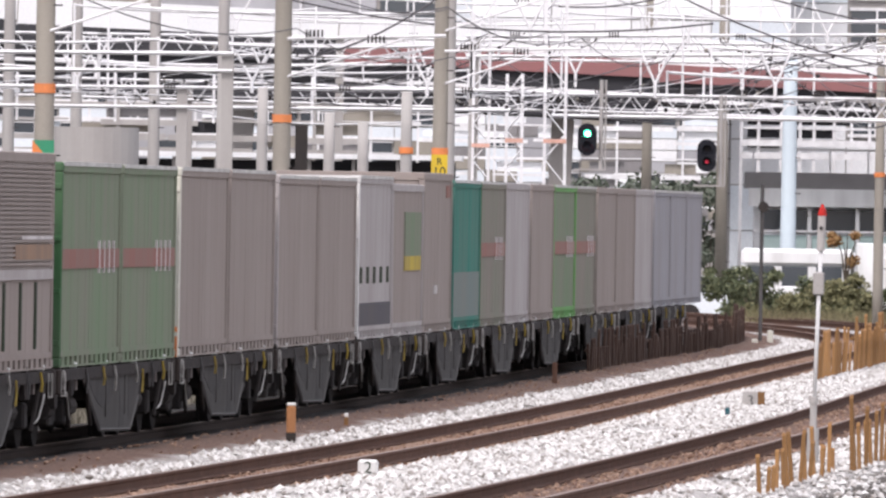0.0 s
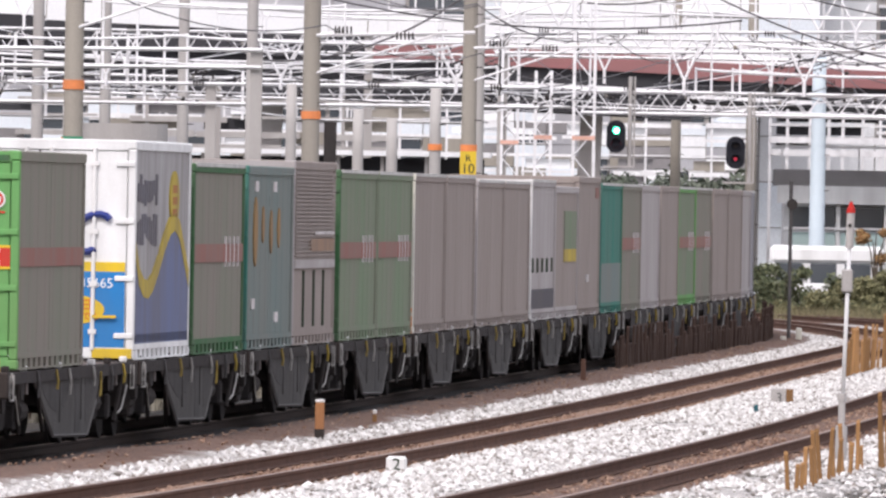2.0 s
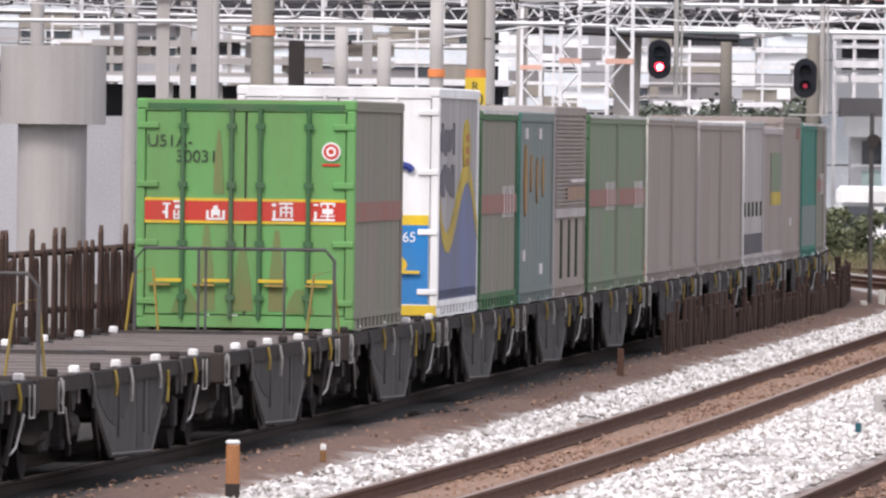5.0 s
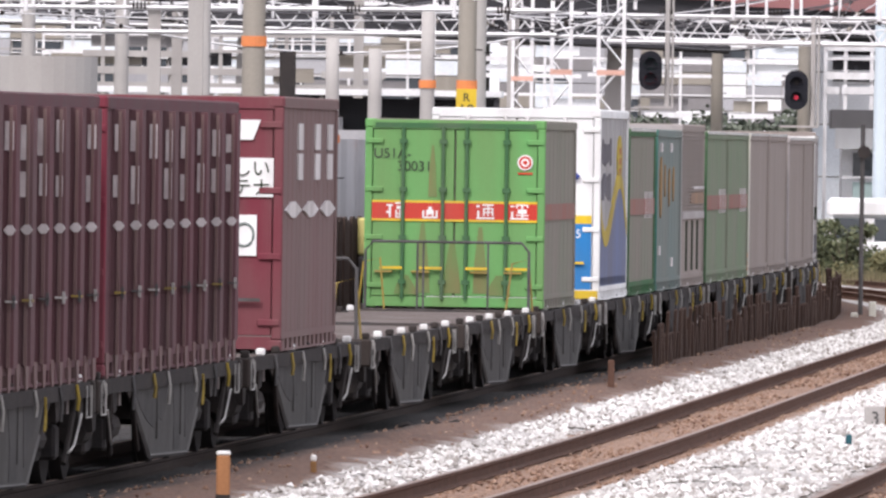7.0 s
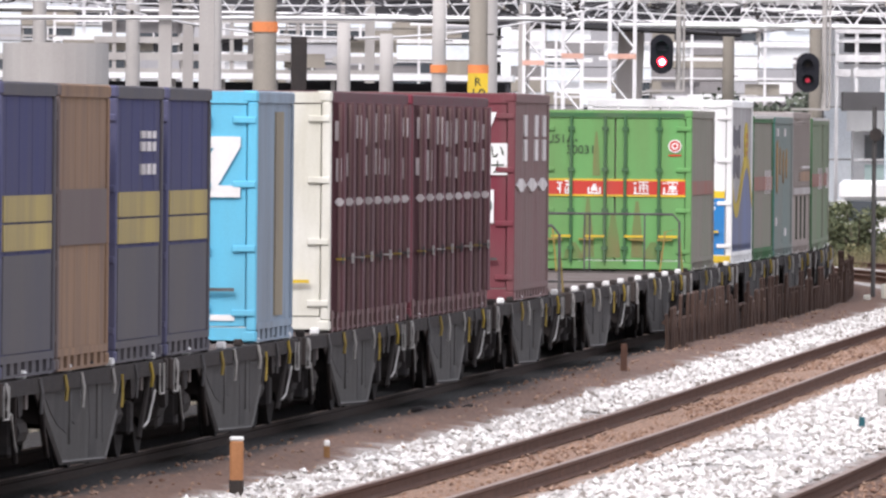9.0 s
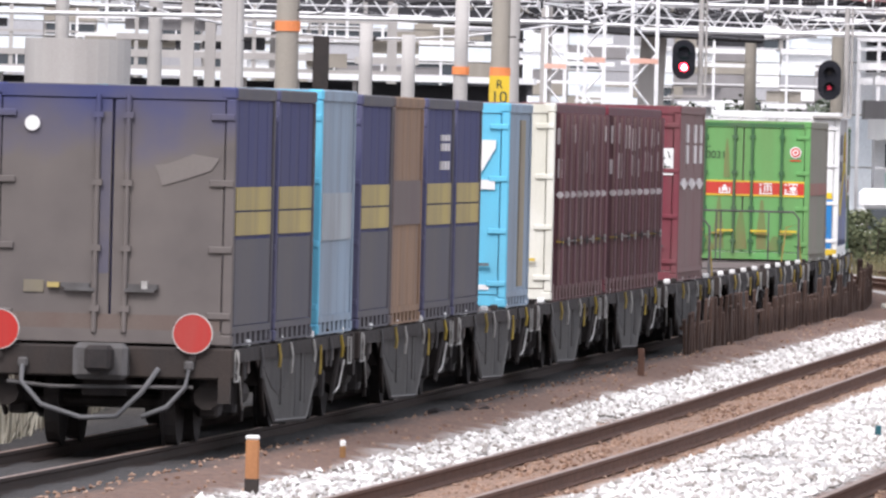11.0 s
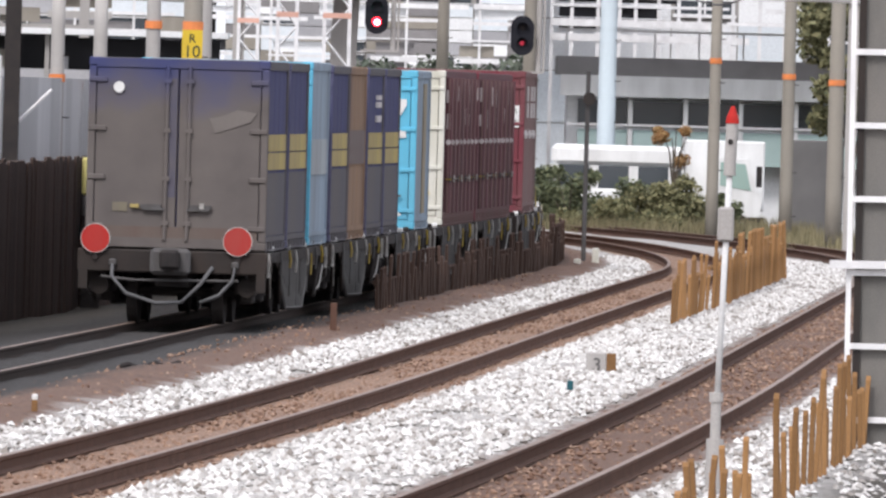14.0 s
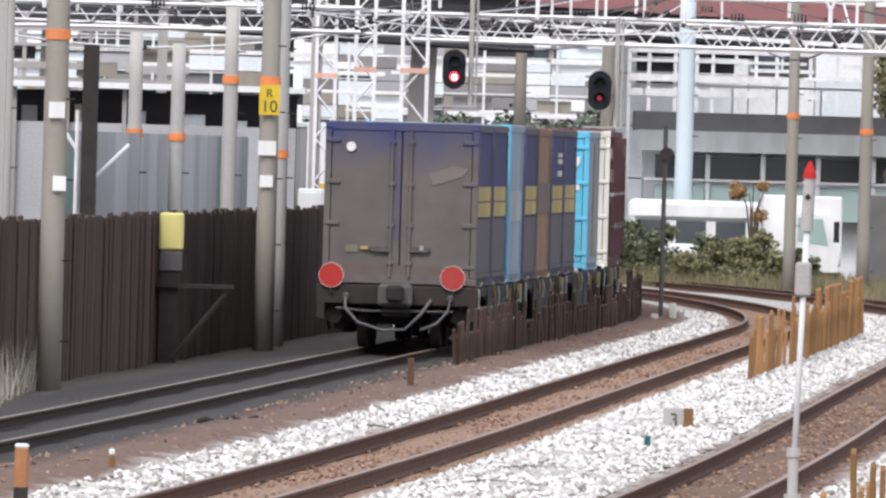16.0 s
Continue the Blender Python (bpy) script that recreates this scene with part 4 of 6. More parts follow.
# white and blue container
wb = container("white over blue container with a yellow wave", 252.6, 6.06, CLEANWHITE, WHITE_S, 2.75, panels=2, frame_mat=CLEANWHITE, rod_mat=M_WHITE)
patch("blue_lower_door", wb, -1.1, 1.1, 0.15, 1.1, BLUE, True, "bright blue lower half")
patch("yellow_band", wb, -1.1, 1.1, 1.1, 1.22, M_YELLOW, True)
words("marking", "135665", 0.17, CLEANWHITE, wb, pose(0.7, L0 - 0.002, 0.9, 90))
bm = bmesh.new()
prism(bm, [(0.35 + 0.5 * math.cos(k * math.tau / 28), 0.62 + 0.2 * math.sin(k * math.tau / 28)) for k in range(28)], 1, L0 - 0.006, L0 + 0.02)
oval = part("yellow_oval", bm, M_YELLOW, wb, "yellow oval with red marks")
words("lettering", "55日", 0.15, STRIPE_B, oval, pose(0.55, L0 - 0.008, 0.63, 90))
words("lettering", "こへでも", 0.11, STRIPE_B, oval, pose(0.57, L0 - 0.008, 0.5, 90))
bm = bmesh.new()
tube(bm, [(0.66 + 0.24 * math.cos(a) + 0.1 * math.sin(a), L0 - 0.004, 1.58 + 0.24 * math.sin(a)) for a in [0.8 + k * 0.35 for k in range(14)]], 0.05, 6)
part("curved_emblem", bm, paint("dark_blue_paint", (0.03, 0.05, 0.22), 0.05), wb, "dark blue curved emblem")
bm = bmesh.new()
wave = [(-2.9, 1.3), (-2.5, 0.98), (-2.0, 0.84), (-1.5, 0.82), (-1.0, 0.92), (-0.4, 1.15), (0.2, 1.42), (0.8, 1.62), (1.3, 1.68), (1.8, 1.58), (2.3, 1.3), (2.9, 0.95)]
prism(bm, wave + [(2.9, 0.22), (-2.9, 0.22)], 0, 1.17, 1.216)
part("blue_lower_side", bm, BLUE_S, wb, "dusty blue lower side")
bm = bmesh.new()
prism(bm, [(y, z + 0.17) for y, z in wave] + [(y, z - 0.06) for y, z in wave[::-1]], 0, 1.17, 1.222)
part("yellow_wave", bm, MUSTARD, wb, "dusty yellow wave")
bm = bmesh.new()
prism(bm, [(1.25 + 0.5 * math.cos(k * math.tau / 20), 2.02 + 0.36 * math.sin(k * math.tau / 20)) for k in range(20)], 0, 1.17, 1.219)
part("yellow_oval", bm, MUSTARD, wb, "dusty yellow oval with orange marks")
for k in range(3):
    patch("orange_mark", wb, 1.0, 1.5, 1.8 + 0.15 * k, 1.9 + 0.15 * k, paint("faded_orange_mark", (0.4, 0.17, 0.05), 0.3), False, "", 0.018)
SLATE_INK = paint("slate_lettering", (0.17, 0.17, 0.2), 0.3)
ink = random.Random(8)
for z0, z1 in ((1.42, 1.86), (1.92, 2.34)):
    for k in range(9):
        patch("lettering_bar", wb, -2.65 + k * 0.24, -2.52 + k * 0.24, z0 + ink.uniform(0, 0.16), z1 - ink.uniform(0, 0.14), SLATE_INK, False)
patch("blue_foot", wb, -2.9, 2.9, 0.2, 0.32, BLUE_S, False)
patch("yellow_corner", wb, 0.7, 1.2, 0.02, 0.14, M_YELLOW, True, "", 0.03)


# long row of grimed containers ahead
def banded(rear, face, side, label, frame=None, z=1.2):
    c = container(label, rear, 6.06, face, side, panels=2, frame_mat=frame or side, top=SKYLIGHT_EDGE)
    patch("red_band_side", c, -2.9, 2.9, z, z + 0.24, STRIPE, False, "dulled red band")
    for k in range(4):
        patch("pale_stroke", c, 0.8 + k * 0.5, 0.87 + k * 0.5, z - 0.06, z + 0.34, CHALK, False, "", 0.018)
    return c


banded(259.1, GREEN_D, GREEN_SG, "grimy green container with a dull red band", GREEN_D)
c = container("grimy teal-grey container with orange figures", 265.6, 6.06, TEAL, TEAL_S, panels=2)
for y, z, a, b2 in ((-1.9, 1.3, 0.5, 0.95), (-0.9, 1.4, 0.35, 0.5), (0.2, 1.3, 0.35, 0.6), (1.2, 1.35, 0.35, 0.55)):
    bm = bmesh.new()
    prism(bm, [(y + a * 0.5 * math.cos(k * math.tau / 12), z + 0.3 + b2 * 0.5 * math.sin(k * math.tau / 12)) for k in range(12)], 0, 1.17, 1.216)
    part("orange_figure", bm, paint("faded_orange_paint", (0.34, 0.2, 0.07), 0.4), c, "faded orange painted figure")
for y, z in ((-2.0, 2.15), (0.4, 2.15), (-2.3, 0.55), (0.8, 0.35)):
    patch("white_sticker", c, y, y + 0.4, z, z + 0.14, CHALK, False)
c = container("grey louvred container with a lower door", 271.8, 6.06, GREY_L, GREY_S, 2.6, panels=1)
for k in range(22):
    z = 1.25 + k * 0.055
    patch("louvre_slat", c, -2.8, 2.8, z, z + 0.03, GREY_S, False, "", 0.02)
for y in (-1.5, 0, 1.4):
    patch("stanchion", c, y, y + 0.1, 0.25, 1.05, BLACKPAINT, False, "", 0.02)
patch("sill", c, -2.9, 2.9, 1.08, 1.2, GREY_L, False, "", 0.03)
patch("orange_band", c, -0.6, 2.8, 1.32, 1.5, paint("faded_orange_band", (0.33, 0.21, 0.14), 0.4), False, "", 0.024)
patch("white_line", c, 0.0, 2.8, 1.56, 1.6, CHALK, False, "", 0.026)
banded(278.6, GREEN_D, GREEN_S, "green container with a red band and worn marks", GREEN_S)
banded(284.8, GREEN_S, GREEN_S, "grimy green container with a dull red band", GREEN_S)
c = container("brown-grey grimed container with a pale door end", 291.3, 6.06, BEIGE, GREY_S, panels=2, top=SKYLIGHT_EDGE)
patch("orange_corner", c, 0.9, 1.2, 0.0, 0.4, M_ORANGE, True, "", 0.03)
PLAIN = "plain container covered in brown-grey grime"
container(PLAIN, 297.6, 6.06, GREY_S, GREY_S, panels=1, top=SKYLIGHT_EDGE)
c = container(PLAIN, 304.2, 6.06, GREY_L, GREY_S, 2.45, panels=2, top=SKYLIGHT_EDGE)
container(PLAIN, 310.4, 6.06, GREY_S, GREY_S, 2.45, panels=2, top=SKYLIGHT_EDGE)
c = container("grey container with a dark stanchioned lower side", 317.0, 6.06, M_WHITE, GREY_L, panels=1, top=SKYLIGHT_EDGE)
for k in range(5):
    patch("stanchion", c, -2.6 + k * 1.2, -2.4 + k * 1.2, 0.85, 1.1, BLACKPAINT, False, "", 0.02)
patch("dark_lower_side", c, -2.9, 2.9, 0.2, 0.55, NAVY_LOW, False)
c = container("light grey container with green and yellow squares", 323.2, 6.06, GREY_L, GREY_S, 2.4, panels=1, frame_mat=GREY_L)
patch("green_square", c, -0.6, 2.6, 1.25, 1.95, GREEN_S, False)
patch("yellow_square", c, -0.6, 2.6, 1.02, 1.25, MUSTARD, False)
c = container("brown-grey container with small notices", 329.4, 6.06, GREY_S, GREY_S, 2.6, panels=2)
patch("red_mark", c, 1.8, 2.6, 2.2, 2.4, STRIPE, False)
patch("white_sticker", c, -0.6, 0.0, 0.62, 0.76, CHALK, False)
c = container("teal container, grimed lower half", 335.9, 6.06, TEAL, TEAL, panels=1, top=SKYLIGHT_EDGE)
patch("grimed_lower_side", c, -2.9, 2.9, 0.2, 0.95, TEAL_S, False)
banded(342.1, GREEN_D, GREEN_SG, "grimy green container with a dull red band", GREEN_SG)
container("light grey container, streaked with dirt", 348.3, 6.06, GREY_L, GREY_L, panels=1)
container(PLAIN, 354.9, 6.06, GREY_S, GREY_S, panels=1)
banded(361.1, GREEN, GREEN_S, "green container with a red band and worn marks", GREEN)
banded(367.3, GREEN, GREEN_SG, "grimy green container with a dull red band", GREEN_SG)
container(PLAIN, 374.0, 6.06, GREY_S, GREY_S, panels=1)
container(PLAIN, 380.2, 6.06, GREY_S, GREY_S, panels=2)
container("light grey container, streaked with dirt", 386.4, 6.06, GREY_L, GREY_L, panels=1)
GREY_BLUE = paint("dull_blue_grey_paint", (0.31, 0.315, 0.345), 0.4, (0.24, 0.22, 0.215))
for k in range(3):
    container("plain blue-grey container under a film of grime", 393.1 + 6.2 * k, 6.06, GREY_BLUE, GREY_BLUE, panels=1, top=SKYLIGHT_EDGE)


# ---- lineside: poles, fences, posts ----
def ground_at(off):
    return bed_height(max(-60, min(14, off))) - 0.02


def round_pole(x, y, z0, top, r, mat, label, group, band=None, plates=(), name="concrete_pole"):
    p = thing(name, label, "pole", pose(x, y, z0), group)
    bm = bmesh.new()
    tube(bm, [(0, 0, (top - z0) * k / 6) for k in range(7)], r, 16, r * 0.8)
    part("shaft", bm, mat, p, smooth=True)
    for k in range(int((top - z0) / 1.1)):
        z = 0.8 + 1.1 * k
        bm = bmesh.new()
        tube(bm, [(r * 0.7, -r * 0.4, z), (r + 0.09, -r * 0.5, z)], 0.012, 5)
        part("step_bolt", bm, M_BLACK, p)
    if band:
        bm = bmesh.new()
        tube(bm, [(0, 0, band - z0 - 0.07), (0, 0, band - z0 + 0.07)], r * 1.0 + 0.004, 16)
        part("orange_band", bm, M_ORANGE, p, "orange painted band")
    for dx, z, w, hh in plates:
        part("number_plate_blank", boxes((dx - w / 2, dx + w / 2, -r - 0.04, -r - 0.01, z - z0 - hh / 2, z - z0 + hh / 2)), M_WHITE, p, "small white plate")
    return p


POLE_LABEL = "round weathered concrete line pole with an orange band"
POLE_GROUP = "line poles beside the track"
pole_a = round_pole(-8.65, 130, -0.4, 12, 0.155, M_CONCRETE, POLE_LABEL, POLE_GROUP, 4.68, ((-0.06, 2.87, 0.22, 0.26), (0.08, 2.62, 0.16, 0.26)))
for out, mt in (([(-0.16, 4.05), (0.16, 4.05), (-0.16, 4.42)], M_ORANGE), ([(0.16, 4.05), (0.16, 4.42), (-0.16, 4.42)], paint("sign_green_paint", (0.03, 0.28, 0.15), 0.1))):
    part("marker_plate", prism(bmesh.new(), [(u, w - 0.1) for u, w in out], 1, -0.19, -0.17), mt, pole_a, "half of an orange and green marker plate")
pole_b = round_pole(-6.38, 169.4, -0.4, 12, 0.17, M_CONCRETE, POLE_LABEL, POLE_GROUP, 4.58, ((0.02, 3.55, 0.22, 0.22), (0.08, 2.55, 0.18, 0.2)))
pole_c = round_pole(-4.23, 206.5, -0.4, 12, 0.17, M_CONCRETE, POLE_LABEL, POLE_GROUP, 4.22, ((-0.02, 3.1, 0.3, 0.24), (-0.02, 2.55, 0.22, 0.2)))
sign = part("yellow_sign", boxes((-0.17, 0.17, -0.24, -0.21, 4.05, 4.55)), M_YELLOW, pole_c, "yellow plate marked R 10")
words("lettering", "R", 0.2, BLACKPAINT, sign, pose(0, -0.245, 4.34, 90))
words("lettering", "10", 0.28, BLACKPAINT, sign, pose(0, -0.245, 4.1, 90))
for x, y, top, r, band in ((-8.3, 218, 5.6, 0.14, None), (-6.95, 222, 5.1, 0.145, 3.3), (-6.3, 226, 4.95, 0.15, 3.25), (-5.25, 222, 5.6, 0.15, 4.3), (-4.15, 212, 9, 0.15, 3.0), (-9.6, 230, 9, 0.15, None),
                           (-11.4, 236, 9, 0.15, None), (-13.4, 240, 9, 0.15, None), (-15.2, 244, 9, 0.16, None), (-17.6, 238, 9, 0.16, None)):
    round_pole(x, y, -0.4, top, r, M_PALE, "slim pale concrete pole behind the fence", "poles behind the fence", band)
for x, y, top, r, band in ((6.75, 312, 8.5, 0.155, 4.25), (8.6, 312, 8.5, 0.17, 3.9), (9.3, 296, 8.5, 0.2, 3.75), (-0.12, 345, 10, 0.18, None), (2.3, 346, 10, 0.2, None)):
    round_pole(x, y, -0.4, top, r, M_CONCRETE, "grey concrete pole beside the far bend", "poles by the far bend", band)
round_pole(4.3, 332, -0.4, 8, 0.26, material("pale_blue_column", (0.55, 0.63, 0.68), 0.6), "thick pale blue column", "poles by the far bend", None, (), "column")

# dark steel post behind the fence
dp = thing("steel_post", "dark H-section steel post with a white brace", "post", pose(-6.6, 189, -0.4))
part("column", boxes((-0.12, 0.12, -0.1, -0.08, 0, 5.0), (-0.12, 0.12, 0.08, 0.1, 0, 5.0), (-0.02, 0.02, -0.08, 0.08, 0, 5.0)), M_BLACK, dp)
bm = bmesh.new()
tube(bm, [(-0.2, 0.3, 0), (-0.2, 0.3, 4.0)], 0.03, 6)
tube(bm, [(-0.6, 0.3, 4.0), (-0.2, 0.3, 3.4)], 0.03, 6)
tube(bm, [(0.1, 0.3, 3.0), (0.6, 0.3, 3.5)], 0.03, 6)
part("brace", bm, M_STEELWHITE, dp)


M_FENCE = material("soot_dark_board", (0.062, 0.043, 0.037), 0.9, 0, (0.095, 0.068, 0.058), 0.35, 3, 8, 0.5, 40, 0.3)
M_STAKE = material("black_brown_stake", (0.055, 0.036, 0.03), 0.9, 0, (0.1, 0.065, 0.05), 0.35, 3, 8, 0.5, 40, 0.35)


def board_mesh(w, h, d, pointed, mat):
    bm = bmesh.new()
    prism(bm, [(-w / 2, 0), (w / 2, 0), (w / 2, h - pointed), (w * 0.1, h), (-w * 0.2, h - pointed * 0.3), (-w / 2, h - pointed)], 1, 0, d)
    return mesh_of("board", bm, mat)


def board_fence(label, off, s0, s1, step, w, h, mat, pointed, seed, rails=(0.5,), z_extra=0.0, lean=2.0, vary=0.08):
    """A fence of single upright boards with rails behind; each board is a piece of its own."""
    rng = random.Random(seed)
    f = thing("board_fence", label, "fence", Matrix(), "fences beside the tracks")
    kinds = [board_mesh(w, h * k, 0.045, pointed, mat) for k in (1.0, 1.0 - vary / 2, 1.0 + vary, 1.0 - vary)]
    s = s0
    while s < s1:
        ob = new("board", rng.choice(kinds))
        ob.parent = f
        ob.matrix_basis = on_line(off + rng.uniform(-0.02, 0.02), s, ground_at(off) - 0.05 + z_extra, 90) @ pose(0, 0, 0, rng.uniform(-lean, lean), rng.uniform(-lean, lean), 0)
        s += step * rng.uniform(0.93, 1.1)
    for z in rails:
        bm = bmesh.new()
        k = s0
        pts = []
        while k <= s1:
            x, y, _, _ = plan(off - 0.08, k)
            pts.append((x, y, ground_at(off) + h * z + z_extra))
            k += 4
        tube(bm, pts, 0.04, 4)
        part("fence_rail", bm, mat, f)


board_fence("tall dark brown creosoted board fence behind the track", TRAIN - 3.5, 161.3, 256, 0.42, 0.41, 2.42, M_FENCE, 0.02, 1, (0.3, 0.75), 0, 0.3, 0.015)
board_fence("dark picket fence with pointed tops", TRAIN - 3.5, 100, 161, 0.5, 0.2, 2.2, M_STAKE, 0.1, 2, (0.45, 0.6, 0.92), 0, 0.8, 0.08)
board_fence("dark brown stake fence beside the train", TRAIN + 1.72, 184, 262, 0.5, 0.22, 0.68, M_STAKE, 0.03, 3, (0.6,), 0, 3, 0.25)
board_fence("golden-brown wooden stakes between the tracks", 1.78, 182, 195, 0.75, 0.2, 0.85, M_WOOD, 0.04, 4, (), -0.02, 4, 0.2)
board_fence("golden-brown wooden stakes between the tracks", 1.85, 196, 234, 0.62, 0.22, 1.02, M_WOOD, 0.04, 5, (0.7,), -0.02, 3, 0.18)
board_fence("low brown stakes beside the outer rail", 5.95, 90, 104, 0.95, 0.12, 0.55, M_WOOD, 0.03, 6, (), 0, 6, 0.3)
board_fence("brown wooden stake fence beside the outer rail", 6.1, 104.3, 138, 1.0, 0.15, 0.86, M_WOOD, 0.04, 7, (), 0, 4, 0.22)


def grey_panels():
    """A wall of tall grey sheets beyond the fence."""
    w = thing("sheet_wall", "tall pale grey corrugated sheet wall beyond the fence", "wall", Matrix())
    tones = [material("grey_sheet", (0.43, 0.43, 0.44), 0.6, 0, (0.34, 0.34, 0.35), 0.3, 1, 5), material("pale_sheet", (0.55, 0.55, 0.56), 0.6, 0, (0.4, 0.4, 0.42), 0.3, 1, 5),
             material("greenish_sheet", (0.28, 0.36, 0.33), 0.6, 0, (0.2, 0.25, 0.24), 0.3, 1, 5), material("teal_sheet", (0.1, 0.33, 0.27), 0.6)]
    rng = random.Random(4)
    s = 205.0
    while s < 262:
        ln = rng.choice((1.2, 1.8, 2.4))
        bm = bmesh.new()
        n = int(ln / 0.3)
        prev = None
        for k in range(n * 2 + 1):
            x, y, _, _ = plan(TRAIN - 6.4 + (0.012 if k % 2 else 0), s + k * 0.15)
            cur = [bm.verts.new((x + q, y, z)) for q, z in ((0, -0.4), (0, 3.3), (-0.05, 3.3), (-0.05, -0.4))]
            if prev:
                for j in range(4):
                    bm.faces.new((prev[j], prev[(j + 1) % 4], cur[(j + 1) % 4], cur[j]))
            prev = cur
        part("sheet", bm, rng.choice((tones[0], tones[0], tones[1], tones[2], tones[0], tones[3] if ln < 1.5 else tones[1])), w)
        s += ln + 0.04


grey_panels()

# round storage tank on a narrower foot
tk = thing("storage_tank", "pale grey round tank on a narrow neck", "tank", pose(-12.1, 222, -0.6))
bm = bmesh.new()
tube(bm, [(0, 0, 0), (0, 0, 3.9)], 0.62, 24)
part("neck", bm, M_PALE, tk, smooth=False)
bm = bmesh.new()
tube(bm, [(0, 0, 3.9), (0, 0, 4.1), (0, 0, 5.2), (0, 0, 5.3)], 0.95, 28)
part("tank_body", bm, M_PALE, tk)

# equipment box on a stand by the fence
eb = thing("equipment_box", "yellow equipment box on a dark braced stand", "cabinet", pose(-5.42, 193, -0.3))
part("box_body", bevelled(boxes((-0.19, 0.19, -0.15, 0.15, 1.78, 2.36)), 0.03), paint("pale_yellow_paint", (0.66, 0.6, 0.22), 0.2), eb, "pale yellow case")
part("grey_foot", bevelled(boxes((-0.18, 0.18, -0.14, 0.14, 1.45, 1.76)), 0.02), M_PLATE, eb)
part("shelf", boxes((-0.2, 1.0, -0.2, 0.3, 1.2, 1.26)), M_BLACK, eb)
part("post", boxes((-0.16, 0.12, -0.1, 0.1, 0, 1.45)), M_BLACK, eb)
bm = bmesh.new()
tube(bm, [(0.05, -0.1, 0.1), (0.95, -0.1, 1.22)], 0.05, 6)
part("brace", bm, M_BLACK, eb)


# ---- posts and small things by the rails ----
def at_px(name, label, category, off, s, group=""):
    return thing(name, label, category, on_line(off, s, bed_height(off) - 0.02), group)


c = at_px("marker_post", "short brown timber post with a white cap", "post", -1.6, 113.0)
x, y = -4.38, 110.5
c.matrix_basis = pose(x, y, -0.1)
part("stake", bevelled(boxes((-0.06, 0.06, -0.06, 0.06, 0, 0.5)), 0.012), material("orange_brown_timber", (0.42, 0.2, 0.09), 0.8, 0, RUST, 0.3, 4, 6), c)
part("foot", bevelled(boxes((-0.064, 0.064, -0.064, 0.064, 0, 0.16)), 0.012), M_DECK, c, "dark tarred foot")
part("cap", bevelled(boxes((-0.062, 0.062, -0.062, 0.062, 0.5, 0.54)), 0.012), M_WHITE, c)
c = thing("small_peg", "small brown peg with a white tip", "peg", pose(-3.95, 122, -0.05))
part("peg", bevelled(boxes((-0.03, 0.03, -0.03, 0.03, 0, 0.12)), 0.01), M_WOOD, c)
part("tip", bevelled(boxes((-0.028, 0.028, -0.028, 0.028, 0.12, 0.18)), 0.01), M_WHITE, c)
c = thing("short_stake", "short dark rusty stake in the soil", "stake", pose(-1.43, 167.5, -0.06))
part("stake", bevelled(boxes((-0.045, 0.045, -0.03, 0.03, 0, 0.4)), 0.01), M_RAILSIDE, c)
c = thing("distance_marker", "grey block with a brown flank marked 3", "marker", pose(1.93, 149, -0.13))
part("block", bevelled(boxes((-0.16, 0.08, -0.08, 0.1, 0, 0.28)), 0.015), M_PALE, c)
part("flank", boxes((0.085, 0.2, -0.06, 0.1, 0, 0.27)), M_WOOD, c)
words("numeral", "3", 0.22, M_PLATE, c, pose(-0.03, -0.085, 0.06, 90))
c = thing("distance_marker", "low white stone marked 2", "marker", pose(-2.95, 92.8, -0.13))
part("block", bevelled(boxes((-0.12, 0.12, -0.06, 0.06, 0, 0.2)), 0.03), M_WHITE, c)
words("numeral", "2", 0.2, BLACKPAINT, c, pose(0, -0.065, 0.04, 90))
c = thing("small_peg", "small dark teal peg in the ballast", "peg", pose(1.47, 138, -0.12))
part("peg", bevelled(boxes((-0.035, 0.035, -0.03, 0.03, 0, 0.17)), 0.012), material("teal_plastic", (0.03, 0.1, 0.12), 0.5), c)
for x, y, hh in ((3.05, 246, 0.35), (2.65, 242, 0.18)):
    c = thing("small_peg", "small pale stone peg", "peg", pose(x, y, -0.1))
    part("peg", bevelled(boxes((-0.07, 0.07, -0.05, 0.05, 0, hh)), 0.02), BEIGE, c)
for x, y in ((-3.25, 143), (-3.0, 143.6), (-3.55, 142.2)):
    c = thing("cable_end", "small black cable end on the soil", "cable", pose(x, y, -0.06))
    bm = bmesh.new()
    tube(bm, [(-0.09, 0, 0.03), (0, 0, 0.06), (0.1, 0.05, 0.02)], 0.035, 6)
    part("cable", bm, M_BLACK, c)

# white marker post with a red cap
mp = thing("signal_marker", "slim white-grey post with a red conical cap", "post", pose(2.4, 107, 0.0))
bm = bmesh.new()
tube(bm, [(0, 0, 0.3), (0.06, 0, 2.55)], 0.026, 12)
part("tube", bm, material("pale_grey_tube", (0.58, 0.58, 0.58), 0.5), mp, smooth=True)
bm = bmesh.new()
tube(bm, [(0.06, 0, 2.55), (0.06, 0, 2.6), (0.072, 0, 3.0)], 0.052, 16)
part("head", bm, M_PALE, mp)
bm = bmesh.new()
tube(bm, [(0.072, 0, 3.0), (0.073, 0, 3.06)], 0.06, 16, 0.05)
tube(bm, [(0.073, 0, 3.06), (0.074, 0, 3.15)], 0.05, 16, 0.012)
part("red_cap", bm, M_RED, mp, "red conical cap")
